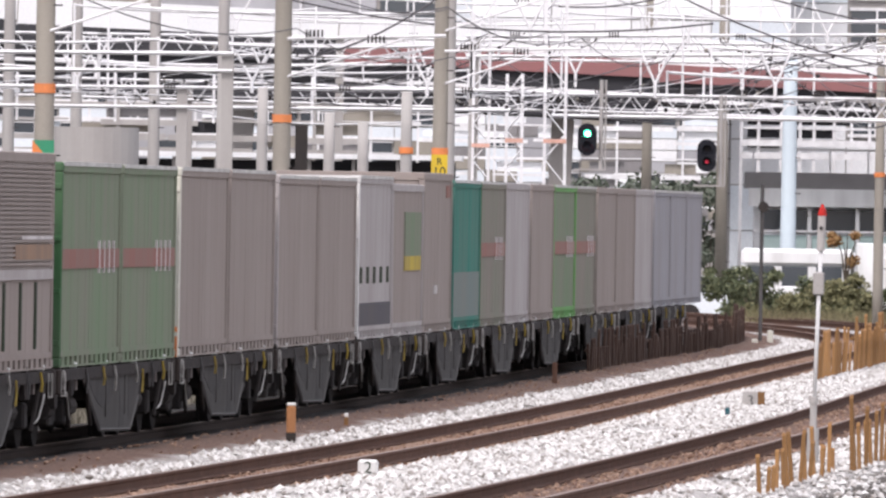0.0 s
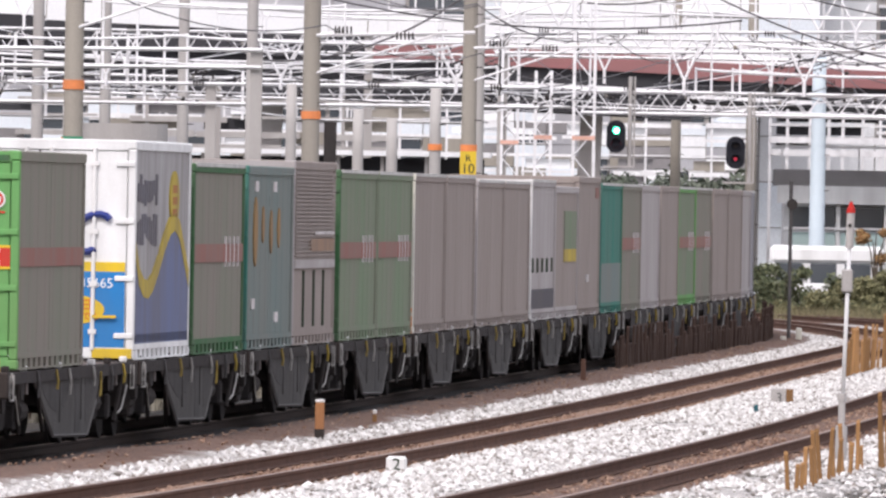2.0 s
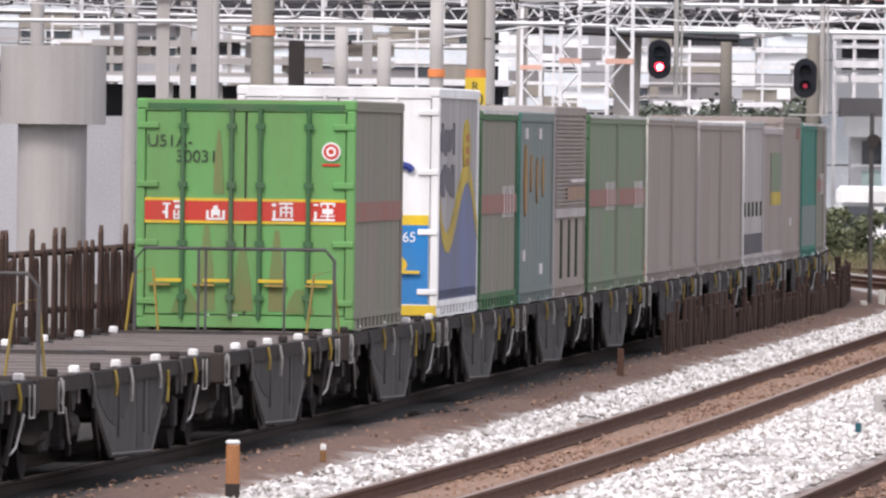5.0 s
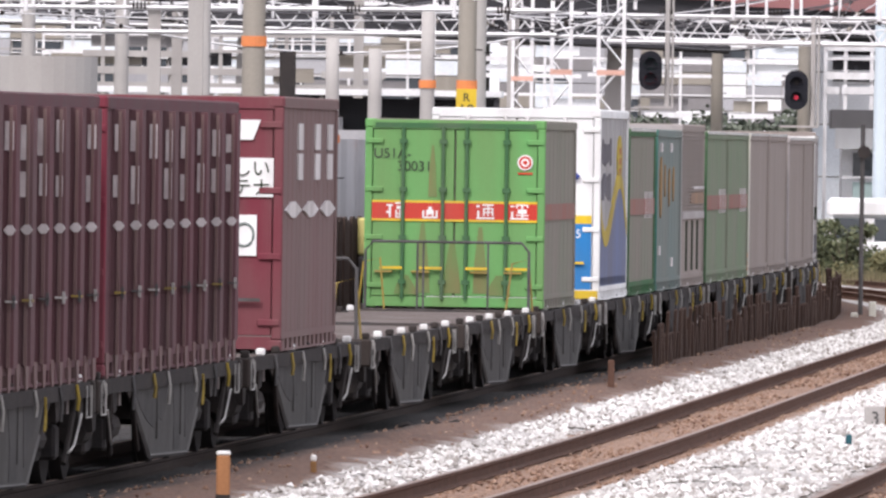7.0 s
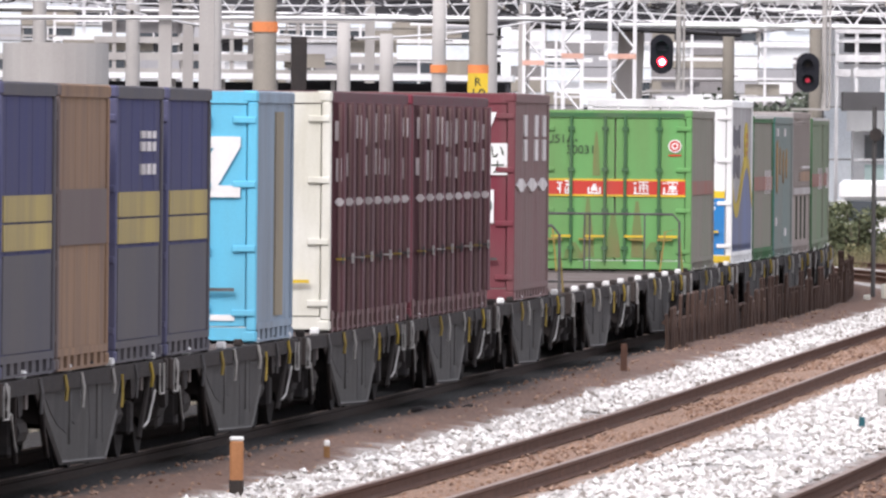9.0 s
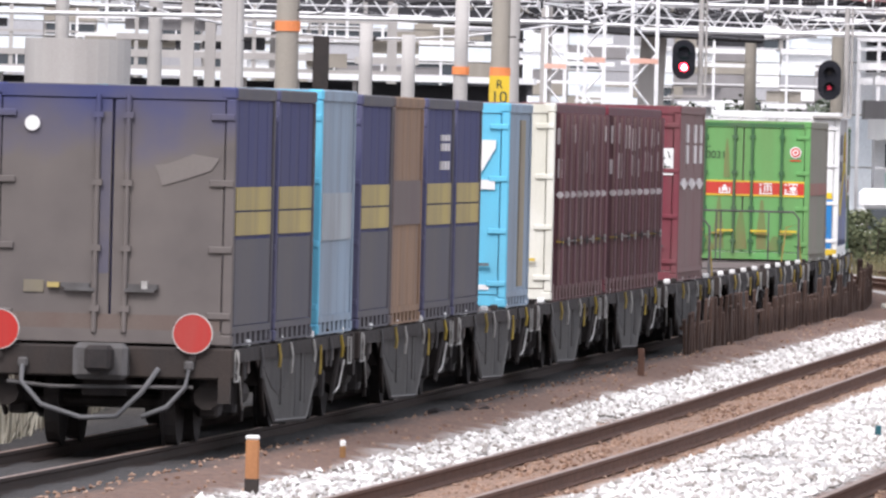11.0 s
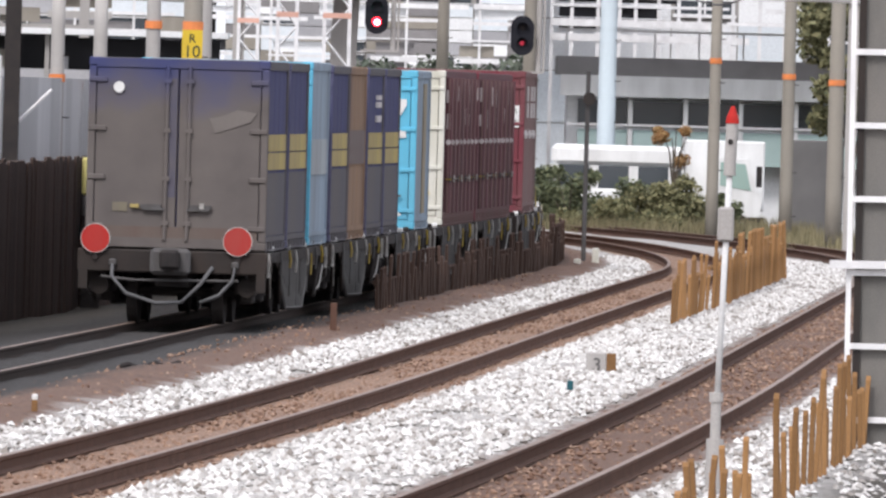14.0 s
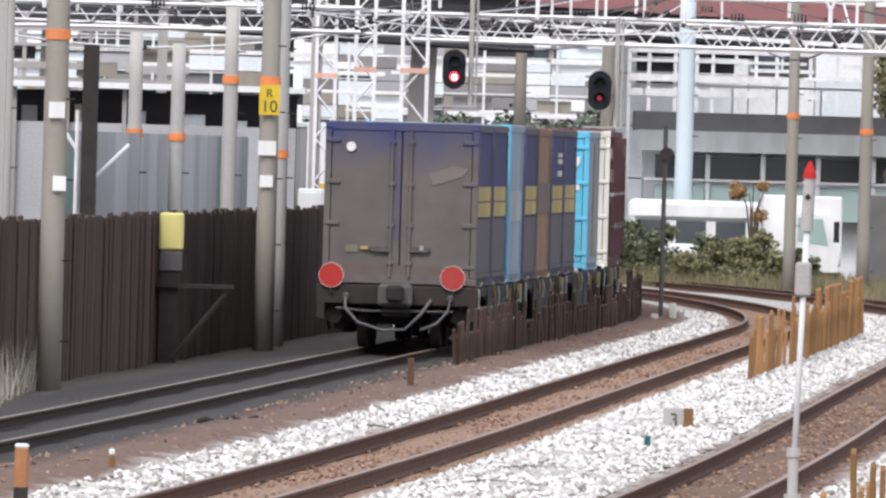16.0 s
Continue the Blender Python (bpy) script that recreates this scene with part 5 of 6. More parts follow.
part("eye", disc(bmesh.new(), (0.06, 2.84), 1, 0.024, -0.06, -0.045, 16), M_BLACK, mp)
part("white_box", bevelled(boxes((-0.03, 0.11, -0.06, 0.05, 1.98, 2.28)), 0.02), M_PALE, mp)
bm = bmesh.new()
tube(bm, [(0, 0, -0.15), (0, 0, 0.62)], 0.045, 12)
tube(bm, [(0, 0, 0.6), (0, 0, 0.68)], 0.06, 12)
tube(bm, [(0, 0, -0.15), (0, 0, 0.28)], 0.075, 12)
part("socket", bm, M_PALE, mp)

# tall steel mast with rungs, at the right
lm = thing("ladder_mast", "weathered grey steel mast with white edges and rungs", "mast", pose(4.36, 125, -0.3, 0, -0.4, 0))
part("web", boxes((-0.19, 1.02, 0.05, 0.1, 0, 12)), material("weathered_grey_web_steel", (0.13, 0.13, 0.125), 0.85, 0, (0.24, 0.22, 0.2), 0.4, 3, 3, 0.3), lm)
part("inner_angle", boxes((-0.19, -0.12, 0.0, 0.05, 0, 12)), M_DECK, lm)
for x in (-0.27, 1.06):
    part("edge_angle", boxes((x, x + 0.05, 0, 0.1, 0, 12)), M_STEELWHITE, lm, "white painted angle")
for k in range(16):
    part("rung", boxes((-0.22, 1.06, -0.03, 0.0, 0.3 + 0.74 * k, 0.36 + 0.74 * k)), M_STEELWHITE, lm)
part("bracket", boxes((-0.44, 0.4, -0.1, 0.0, 1.85, 1.93)), M_STEELWHITE, lm)

# black post with a round disc
bp_ = thing("track_sign", "thin dark post with a black disc", "post", pose(2.8, 245, 0.0))
bm = bmesh.new()
tube(bm, [(0, 0, 0), (0, 0, 3.75)], 0.045, 8)
part("shaft", bm, M_PLATE, bp_)
part("disc", disc(bmesh.new(), (0.03, 3.2), 1, 0.13, -0.12, -0.09, 20), M_BLACK, bp_)

# ---- signals and overhead frames ----
GY = 238.0


def lattice(x, y, w, top, label="white lattice steel mast"):
    t = thing("lattice_mast", label, "mast", pose(x, y, -0.4), "lattice masts")
    for sx in (-1, 1):
        for sy in (-1, 1):
            part("leg", boxes((sx * w / 2 - 0.035, sx * w / 2 + 0.035, sy * w / 2 - 0.035, sy * w / 2 + 0.035, 0, top + 0.4)), M_STEELWHITE, t)
    n = int(top / w * 0.9)
    st = (top + 0.4) / n
    for sy in (-1, 1):
        zig = [((w / 2 if k % 2 else -w / 2), sy * w / 2, k * st) for k in range(n + 1)]
        part("lacing", tube(bmesh.new(), zig, 0.025, 4), M_STEELWHITE, t)
    part("orange_band", boxes((-w / 2 - 0.03, w / 2 + 0.03, -w / 2 - 0.045, -w / 2 - 0.036, 5.0, 5.1)), material("faded_orange_paint", (0.7, 0.42, 0.34), 0.7), t)
    return t


lattice(-3.07, GY, 0.36, 6.2)
lattice(-2.12, GY, 0.48, 10)
lattice(-4.2, 262, 0.4, 8)


def truss(x0, x1, y, z, hgt, label="white lattice beam carrying the overhead wires", step=0.75, drop=0.0, posts=(), laced=True):
    t = thing("overhead_truss", label, "gantry", pose(0, y, 0), "overhead gantries")
    sl = drop / (x1 - x0)
    for dz in (0, hgt):
        for dy in (-0.2, 0.2):
            bm = bmesh.new()
            tube(bm, [(x0, dy, z + dz), (x1, dy, z + dz + drop)], 0.04, 4)
            part("chord", bm, M_STEELWHITE, t)
    n = int((x1 - x0) / step)
    for k in range(0 if laced else n // 3):
        xk = x0 + (k + 0.5) * 3 * step
        part("upright", boxes((xk - 0.03, xk + 0.03, -0.03, 0.03, z - 0.3, z + hgt + 0.35)), M_STEELWHITE, t)
    for dy in (-0.2, 0.2) if laced else ():
        zig = [(x0 + k * step / 2, dy, z + sl * k * step / 2 + (hgt if k % 2 else 0)) for k in range(2 * n + 1)]
        part("lacing", tube(bmesh.new(), zig, 0.024, 4), M_STEELWHITE, t)
    for xe in posts:
        part("end_post", boxes((xe - 0.12, xe + 0.12, -0.12, 0.12, -0.5, z + hgt + sl * (xe - x0))), M_PALE, t)
    return t


def hanger(t, x, z, up=1.0, w=0.35):
    """A white V-shaped bracket over a beam."""
    bm = bmesh.new()
    tube(bm, [(x, -0.25, z), (x, -0.25, z + up * 0.3)], 0.045, 6)
    tube(bm, [(x, -0.25, z + up * 0.3), (x - w, -0.25, z + up)], 0.035, 6)
    tube(bm, [(x, -0.25, z + up * 0.3), (x + w, -0.25, z + up)], 0.035, 6)
    part("v_bracket", bm, M_STEELWHITE, t)


def insulator(t, x, z, y=-0.3, n=5):
    bm = bmesh.new()
    for k in range(n):
        tube(bm, [(x + k * 0.07, y, z), (x + k * 0.07 + 0.03, y, z)], 0.07, 8)
    part("insulator", bm, M_DECK, t, "brown-black ribbed insulator")


t1 = truss(-2.2, 10.6, GY, 5.25, 0.5, posts=(10.4,))
for x in (0.2, 3.0, 5.8, 8.4):
    hanger(t1, x, 5.7, 1.1)
t2 = truss(-22, 9.5, 285, 6.0, 0.5, drop=-0.4, posts=(-21.5, -12.5, 9.3))
for x in (-20, -15, -10.5, -6, -2, 2.5, 6):
    hanger(t2, x, 6.4, 1.2, 0.4)
t3 = truss(-20, -3.1, 232, 5.2, 0.45, drop=0.1, posts=(-19.8, -10.6), laced=False)
for x in (-17, -13, -9.0, -5.0):
    hanger(t3, x, 5.6, 0.9)
t4 = truss(-24, 12, 308, 7.4, 0.55, posts=(-23, -9, 11.8))
for x in (-19, -12, -5, 0, 4, 8):
    hanger(t4, x, 7.9, 1.3, 0.5)
t5 = truss(-4.6, 10.8, 262, 6.9, 0.5, drop=0.3, posts=(-4.4, 10.6))
for x in (-3, 1.0, 4.5):
    hanger(t5, x, 7.3, 1.0)
tagged(truss(-21, -8.2, 196, 5.6, 0.35, drop=0.1, posts=(-20.8, -8.3), laced=False), "white double-pipe beam over the sidings")

M_RED_LAMP, M_GREEN_LAMP = glow("lit_red_lens", (1.0, 0.03, 0.05), 5.0), glow("lit_green_lens", (0.05, 1.0, 0.5), 2.5)
M_RED_CORE, M_GREEN_CORE = glow("red_lamp_core", (1.0, 0.3, 0.35), 16.0), glow("green_lamp_core", (0.4, 1.0, 0.85), 10.0)
M_RED_DIM = glassy("dark_red_lens", (0.35, 0.01, 0.02))


M_SIGNAL = material("blue_black_enamel", (0.013, 0.014, 0.02), 0.6, 0, (0.03, 0.03, 0.034), 0.3, 6)


def signal_head(x, z, lit):
    t = thing("railway_signal", "black oval signal head hanging from the gantry", "signal", pose(x, GY - 0.5, z), "signals")
    bm = bmesh.new()
    prism(bm, [(0.225 * math.cos(a), (0.155 if math.sin(a) > 0 else -0.155) + 0.225 * math.sin(a)) for a in [k * math.tau / 28 + 0.01 for k in range(28)]], 1, 0.0, 0.06)
    part("backplate", bm, M_SIGNAL, t)
    part("housing", bevelled(boxes((-0.14, 0.14, 0.06, 0.3, -0.28, 0.28)), 0.03), M_SIGNAL, t)
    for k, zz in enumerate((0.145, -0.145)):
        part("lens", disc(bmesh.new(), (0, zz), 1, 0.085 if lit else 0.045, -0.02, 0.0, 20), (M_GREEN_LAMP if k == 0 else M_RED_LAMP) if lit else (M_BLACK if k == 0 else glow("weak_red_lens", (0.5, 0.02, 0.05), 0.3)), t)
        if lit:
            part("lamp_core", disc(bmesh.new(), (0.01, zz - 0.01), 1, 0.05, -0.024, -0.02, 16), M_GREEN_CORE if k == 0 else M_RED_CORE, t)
        arc = [math.pi * j / 9 for j in range(10)]
        ring = [(0.125 * math.cos(a), zz + 0.125 * math.sin(a)) for a in arc] + [(0.11 * math.cos(a), zz + 0.11 * math.sin(a)) for a in arc[::-1]]
        bm = prism(bmesh.new(), ring, 1, -0.16, 0.0)
        part("hood", bm, M_SIGNAL, t)
    bm = bmesh.new()
    tube(bm, [(0.32, 0.25, -0.7), (0.32, 0.25, 1.4)], 0.05, 8)
    tube(bm, [(0.42, 0.25, -0.7), (0.42, 0.25, 1.4)], 0.025, 6)
    part("support", bm, M_PALE, t)
    part("cage", boxes((-0.3, 0.42, 0.05, 0.3, -0.72, -0.68)), M_PALE, t)
    return t


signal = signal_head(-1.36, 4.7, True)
# two added covers; turning them imitates the lamps going on and off
added_main_cover = part("vane", boxes((-0.094, 0.094, -0.037, -0.027, -0.238, -0.05)), M_SIGNAL, signal, "dark cover added to hide a lens")
added_red_cover = part("vane", boxes((-0.092, 0.092, -0.051, -0.041, -0.236, -0.052)), M_SIGNAL, signal, "dark cover added to hide a lens")
sig2 = signal_head(1.43, 4.37, False)


# ---- wires ----
def wire(p, q, sag, r, mat, group="overhead wires"):
    t = thing("overhead_wire", "thin sagging overhead line wire", "wire", Matrix(), group)
    bm = bmesh.new()
    p, q = Vector(p), Vector(q)
    tube(bm, [p.lerp(q, k / 12) - Vector((0, 0, sag * 4 * (k / 12) * (1 - k / 12))) for k in range(13)], r, 4)
    part("strand", bm, mat, t)
    return t


M_WIRE = material("dark_copper_wire", (0.09, 0.085, 0.09), 0.6, 0.3)
M_WIREW = M_STEELWHITE
rng = random.Random(11)
for off, z in ((TRAIN, 6.62), (TRAIN, 7.98), (TRAIN - 2.75, 8.9), (TRAIN - 2.75, 9.8), (TRAIN - 2.75, 7.2), (TRAIN - 2.7, 6.2)):
    for s0, s1 in ((130, 169.4), (169.4, 206.5), (206.5, 238)):
        a, b2 = plan(off, s0), plan(off, s1)
        wire((a[0], a[1], z), (b2[0], b2[1], z), 0.35, 0.011, M_WIRE)
for off in (TRAIN, 0, RIGHT, 1.6):
    a, b2 = plan(off, 238), plan(off - 0.5, 285)
    wire((a[0], GY, 5.75), (b2[0], 285, 6.3), 0.25, 0.012, M_WIRE)
for t, xs, z in ((t1, (-1.2, 0.9, 2.1, 3.9, 5.1, 7.2), 5.85), (t2, (-19, -16, -13, -8, -4, 0, 4), 6.55), (t3, (-18, -15.5, -11, -7, -4.2), 5.75), (t4, (-20, -16, -10, -7, -2, 2, 6), 8.05), (t5, (-3.5, -1, 2.2, 5.5), 7.5)):
    for x in xs:
        insulator(t, x, z, -0.22, 4)
BEAMS = ((232, 5.65, -19, -4), (238, 5.75, -2, 9), (262, 7.5, -4, 9), (285, 6.4, -21, 8), (308, 7.95, -23, 11))
for k in range(70):
    (ya, za, a0, a1), (yb, zb, b0, b1) = rng.sample(BEAMS, 2)
    xa = rng.uniform(a0, a1)
    xb = min(b1, max(b0, xa + rng.uniform(-7, 7)))
    sag = rng.uniform(0.1, 0.9)
    span = wire((xa, ya, za), (xb, yb, zb), sag, rng.choice((0.012, 0.015, 0.02)), rng.choice((M_WIRE, M_WIRE, M_WIREW)))
    for u in (0.08, 0.11, 0.14, 0.5, 0.88):
        bm = bmesh.new()
        bmesh.ops.create_icosphere(bm, subdivisions=1, radius=rng.uniform(0.04, 0.065), matrix=Matrix.Translation((xa + (xb - xa) * u, ya + (yb - ya) * u, za + (zb - za) * u - sag * 4 * u * (1 - u))))
        part("insulator_bead", bm, M_BLACK if u > 0.1 else M_CONCRETE, span)
for (ya, za, a0, a1) in BEAMS:
    for lift in (0.55, 1.15, 1.9):
        for _ in range(2):
            x0 = rng.uniform(a0, (a0 + a1) / 2)
            x1 = x0 + rng.uniform(5, 14)
            x1 = min(a1, x1)
            span = wire((x0, ya, za + lift), (x1, ya, za + lift), 0.12, rng.choice((0.025, 0.035)), M_WIREW)
            for x in (x0, x1):
                bm = bmesh.new()
                tube(bm, [(x, ya, za - 0.1), (x, ya, za + lift + 0.05)], 0.03, 5)
                part("stanchion", bm, M_STEELWHITE, span)
for x0, z0, x1, z1, y in ((-9, 7.9, 1.5, 7.3, 228), (-1, 9.0, 6.5, 6.4, 236), (-3, 10.2, 7.5, 7.3, 240), (-2.2, 8.0, 3.2, 9.6, 250), (0.5, 10.4, 9, 7.8, 246), (-8.4, 5.9, -3.8, 7.6, 200)):
    wire((x0, y, z0), (x1, y, z1), 0.5, 0.02, M_WIRE)
for pole, arms in ((pole_a, (6.6, 8.0)), (pole_b, (6.4, 7.9)), (pole_c, (6.7, 7.8))):
    for z in arms:
        bm = bmesh.new()
        tube(bm, [(0, -0.1, z), (2.9, -0.1, z + 0.1)], 0.035, 6)
        tube(bm, [(0, -0.1, z - 0.7), (2.2, -0.1, z + 0.05)], 0.025, 6)
        part("bracket_arm", bm, M_STEELWHITE, pole)
        insulator(pole, 1.5, z + 0.02, -0.1)
        insulator(pole, 0.4, z + 0.1, -0.1)


# ---- far side: bridge, buildings, plants, truck ----
M_REDGIRDER = material("faded_red_girder", (0.30, 0.13, 0.13), 0.7, 0, (0.2, 0.13, 0.13), 0.4, 0.6)
M_CANOPY = material("grey_canopy_roof", (0.27, 0.26, 0.265), 0.7, 0, (0.16, 0.15, 0.15), 0.3, 1)
# near-black that puts deep shade into the colour of undersides and recesses
M_SHADE = material("painted_shade_dark", (0.05, 0.05, 0.055), 0.8)
M_PANEL = material("white_wall_panel", (0.84, 0.85, 0.86), 0.6, 0, (0.68, 0.69, 0.71), 0.25, 0.5, 3, 0.05, 20, 0.1)
M_PANELB = material("bluish_wall_panel", (0.70, 0.75, 0.79), 0.5, 0, (0.6, 0.64, 0.68), 0.25, 0.5, 3, 0.05, 20, 0.1)
M_WINDOW = glassy("dark_window_glass", (0.06, 0.07, 0.08))

br = thing("road_bridge", "long elevated road with a faded red girder", "bridge", pose(0, 335, 0, 0, 2.0, 0), "", "structure")
for x in range(-60, 41, 10):
    # M_SHADE paints the dark band under the road on girder and slab
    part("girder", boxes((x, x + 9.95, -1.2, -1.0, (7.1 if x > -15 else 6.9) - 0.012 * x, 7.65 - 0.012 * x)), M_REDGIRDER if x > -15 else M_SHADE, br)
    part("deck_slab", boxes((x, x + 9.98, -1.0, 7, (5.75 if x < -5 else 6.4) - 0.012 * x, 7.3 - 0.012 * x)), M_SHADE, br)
    part("parapet", boxes((x, x + 9.96, -1.1, -0.9, 7.66 - 0.012 * x, 8.5 - 0.012 * x)), M_PANEL, br)
    if x < -5:
        part("pier", boxes((x + 6.7, x + 7.4, 1, 1.8, -1.5, (5.7 if x < -5 else 6.3) - 0.012 * x)), M_PALE, br)
    part("pipe", boxes((x, x + 9.97, -1.35, -1.22, 6.5 - 0.012 * x, 6.62 - 0.012 * x)), M_STEELWHITE, br)


def facade(x0, x1, y, z0, z1, cw, ch, label, glass=0.3, seed=1, tones=(M_PANEL, M_PANELB)):
    """A building front of panels and window strips."""
    rng = random.Random(seed)
    b = thing("office_building", label, "building", pose(0, y, 0), "buildings behind the railway")
    part("wall", boxes((x0, x1, 0.2, 12, -0.6 if z0 < 3 else z0, z1)), M_PALE, b)
    part("roof", boxes((x0 - 0.2, x1 + 0.2, 0, 12.2, z1, z1 + 0.4)), M_PALE, b)
    z = z0
    while z < z1 - 0.1:
        x = x0
        while x < x1 - 0.1:
            if rng.random() < glass:
                w = part("window", boxes((x + 0.1, x + cw - 0.1, 0.08, 0.2, z + ch * 0.15, z + ch * 0.85)), M_WINDOW, b)
                part("window_frame", boxes((x + 0.04, x + cw - 0.04, 0.02, 0.2, z + ch * 0.85, z + ch * 0.92), (x + 0.04, x + cw - 0.04, 0.02, 0.2, z + ch * 0.08, z + ch * 0.15), (x + cw / 2 - 0.03, x + cw / 2 + 0.03, 0.04, 0.2, z + ch * 0.15, z + ch * 0.85)), M_STEELWHITE, w)
            else:
                part("panel", boxes((x + 0.02, x + cw - 0.02, rng.uniform(0.08, 0.14), 0.2, z + 0.02, z + ch - 0.02)), rng.choice(tones), b)
            x += cw
        z += ch
    return b


M_PANELG = material("grey_wall_panel", (0.42, 0.42, 0.44), 0.6, 0, (0.3, 0.3, 0.32), 0.3, 0.5, 3, 0.05, 20, 0.15)
facade(-5.9, 2.2, 352, 6.6, 18, 2.6, 1.35, "white panelled building raised above the road", 0.1, 5)
facade(-45, -6.5, 353, 6.6, 18, 2.4, 1.2, "wide grey panelled building raised above the road", 0.2, 6, (M_PANELG, M_PANELG, M_PANELB, M_CONCRETE))
facade(2.6, 26, 356, -0.5, 18, 1.9, 1.5, "pale building with dark windows and piers", 0.34, 8)
facade(-8.8, 8, 492, 2.3, 9.5, 1.4, 0.5, "low white building in the distance", 0.3, 12, (M_PANEL, M_PANELG, M_PANELB, M_CANOPY, M_CONCRETE))
facade(-66, -9.4, 492, 2.3, 9.5, 2.1, 0.62, "long low grey building in the distance", 0.3, 13, (M_PANELG, M_PANELB, M_PANELB, M_CONCRETE))


def steel_rack(x0, x1, y, z0, z1, step, rise, seed, label):
    """White open steelwork: posts, rails and some dark infill sheets."""
    r = random.Random(seed)
    t = thing("steel_rack", label, "steelwork", pose(0, y, 0), "open steelwork in the yard")
    x = x0
    while x <= x1:
        part("post", boxes((x - 0.05, x + 0.05, -0.05, 0.05, -0.5, z1 + r.uniform(-0.5, 0.4))), M_STEELWHITE if x0 > -28 else M_PALE, t)
        x += step * r.uniform(0.7, 1.3)
    z = z0
    while z < z1:
        x = x0
        while x < x1:
            ln = r.uniform(2, 6)
            part("rail", boxes((x, min(x + ln, x1), -0.08, 0.08, z + r.uniform(-0.08, 0.08), z + r.uniform(0.1, 0.17))), M_STEELWHITE if x0 > -28 else M_PALE, t)
            if r.random() < 0.62:
                # the left rack gets more M_SHADE, shade painted as dark sheets
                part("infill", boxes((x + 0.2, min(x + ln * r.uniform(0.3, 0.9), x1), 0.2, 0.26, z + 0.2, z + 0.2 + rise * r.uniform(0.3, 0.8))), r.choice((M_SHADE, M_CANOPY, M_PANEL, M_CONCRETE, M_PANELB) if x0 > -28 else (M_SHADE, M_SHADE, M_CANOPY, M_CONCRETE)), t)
            x += ln + r.uniform(0, 1.2)
        z += rise * r.uniform(0.8, 1.2)


steel_rack(-30, -8.6, 318, 2.6, 6.2, 1.6, 0.5, 3, "tangle of white steel rails and posts")
steel_rack(-26, 7.5, 476, 3.2, 8.8, 2.6, 0.62, 4, "distant tangle of white steel rails and posts")
st = thing("station_building", "low white station building with a grey canopy", "building", pose(0, 338, 0), "buildings behind the railway")
part("wall", boxes((3.3, 20, 0.4, 6, -0.5, 3.8)), M_PANEL, st)
part("canopy", boxes((3.0, 20, -1.0, 6, 3.86, 4.36)), M_CANOPY, st, "flat grey canopy roof")
part("fascia", boxes((3.1, 20, -1.02, -0.8, 3.3, 3.86)), CLEANWHITE, st, "white fascia")
for k in range(9):
    x = 3.6 + 1.5 * k
    w = part("window", boxes((x, x + 1.35, 0.3, 0.4, 2.5, 3.2)), M_WINDOW, st)
    part("mullion", boxes((x + 1.36, x + 1.48, -0.6, 0.4, 1.2, 3.3)), CLEANWHITE, w)
    part("panel", boxes((x, x + 1.34, -0.5, -0.4, 1.5, 2.4)), material("pale_green_panel", (0.45, 0.58, 0.56), 0.6), st)
part("rail", boxes((3.3, 20, -0.7, -0.62, 2.5, 2.56)), M_STEELWHITE, st)
for k in range(14):
    part("roof_rail_post", boxes((3.2 + k * 1.2, 3.26 + k * 1.2, -0.9, -0.84, 4.36, 5.1)), M_STEELWHITE, st)
part("roof_rail", boxes((3.0, 20, -0.92, -0.82, 5.05, 5.12)), M_STEELWHITE, st)

steel_rack(2.9, 13.5, 347, 4.9, 7.2, 0.6, 0.42, 9, "white rails and posts over the station roof")
sh = thing("storage_shed", "long open dark shed with a pale roof edge", "shed", pose(0, 289, 0), "buildings behind the railway")
# the shed's inner shade is painted on this back wall
part("back_wall", boxes((-24, -5.3, 1.2, 1.4, -0.5, 4.3)), M_SHADE, sh, "back wall with deep shade put in its colour")
part("low_wall", boxes((-24, -5.3, 0.2, 0.4, -0.5, 3.55)), M_PANELG, sh, "grey low wall")
part("roof", boxes((-24.2, -5.1, -0.3, 2.2, 4.36, 4.5)), M_PANEL, sh, "pale thin roof")
shed_rng = random.Random(21)
for k in range(16):
    x = -23.6 + 1.2 * k + shed_rng.uniform(-0.3, 0.3)
    part("shed_post", boxes((x - 0.05, x + 0.05, 0.0, 0.12, -0.5, 4.36)), M_PALE, sh)
    part("stacked_case", boxes((x + 0.15, x + shed_rng.uniform(0.4, 0.95), 0.5, 0.9, 3.4, shed_rng.uniform(3.65, 4.05))), shed_rng.choice((M_CANOPY, M_CONCRETE, M_PANELG, M_PANELB)), sh)
wc = thing("switch_cabinet", "clean white cabinet behind the dark fence", "cabinet", pose(-3.99, 235, -0.4))
part("cabinet_body", bevelled(boxes((-0.24, 0.26, -0.2, 0.2, 0, 2.75)), 0.02), CLEANWHITE, wc)
part("cabinet_door", bevelled(boxes((-0.2, 0.22, -0.22, -0.2, 0.3, 2.68)), 0.01), CLEANWHITE, wc)

gp = thing("concrete_wall", "dark grey concrete wall beside the road", "wall", pose(9.6, 322, -0.4))
part("slab", bevelled(boxes((-0.75, 0.75, 0, 0.6, 0, 2.7)), 0.03), material("dark_grey_concrete", (0.17, 0.165, 0.165), 0.85, 0, (0.1, 0.1, 0.1), 0.3, 1), gp)
part("leaning_strut", prism(bmesh.new(), [(1.2, 0), (1.9, 0), (2.6, 3.6), (2.3, 3.6)], 1, -0.3, 0.2), M_CONCRETE, gp)


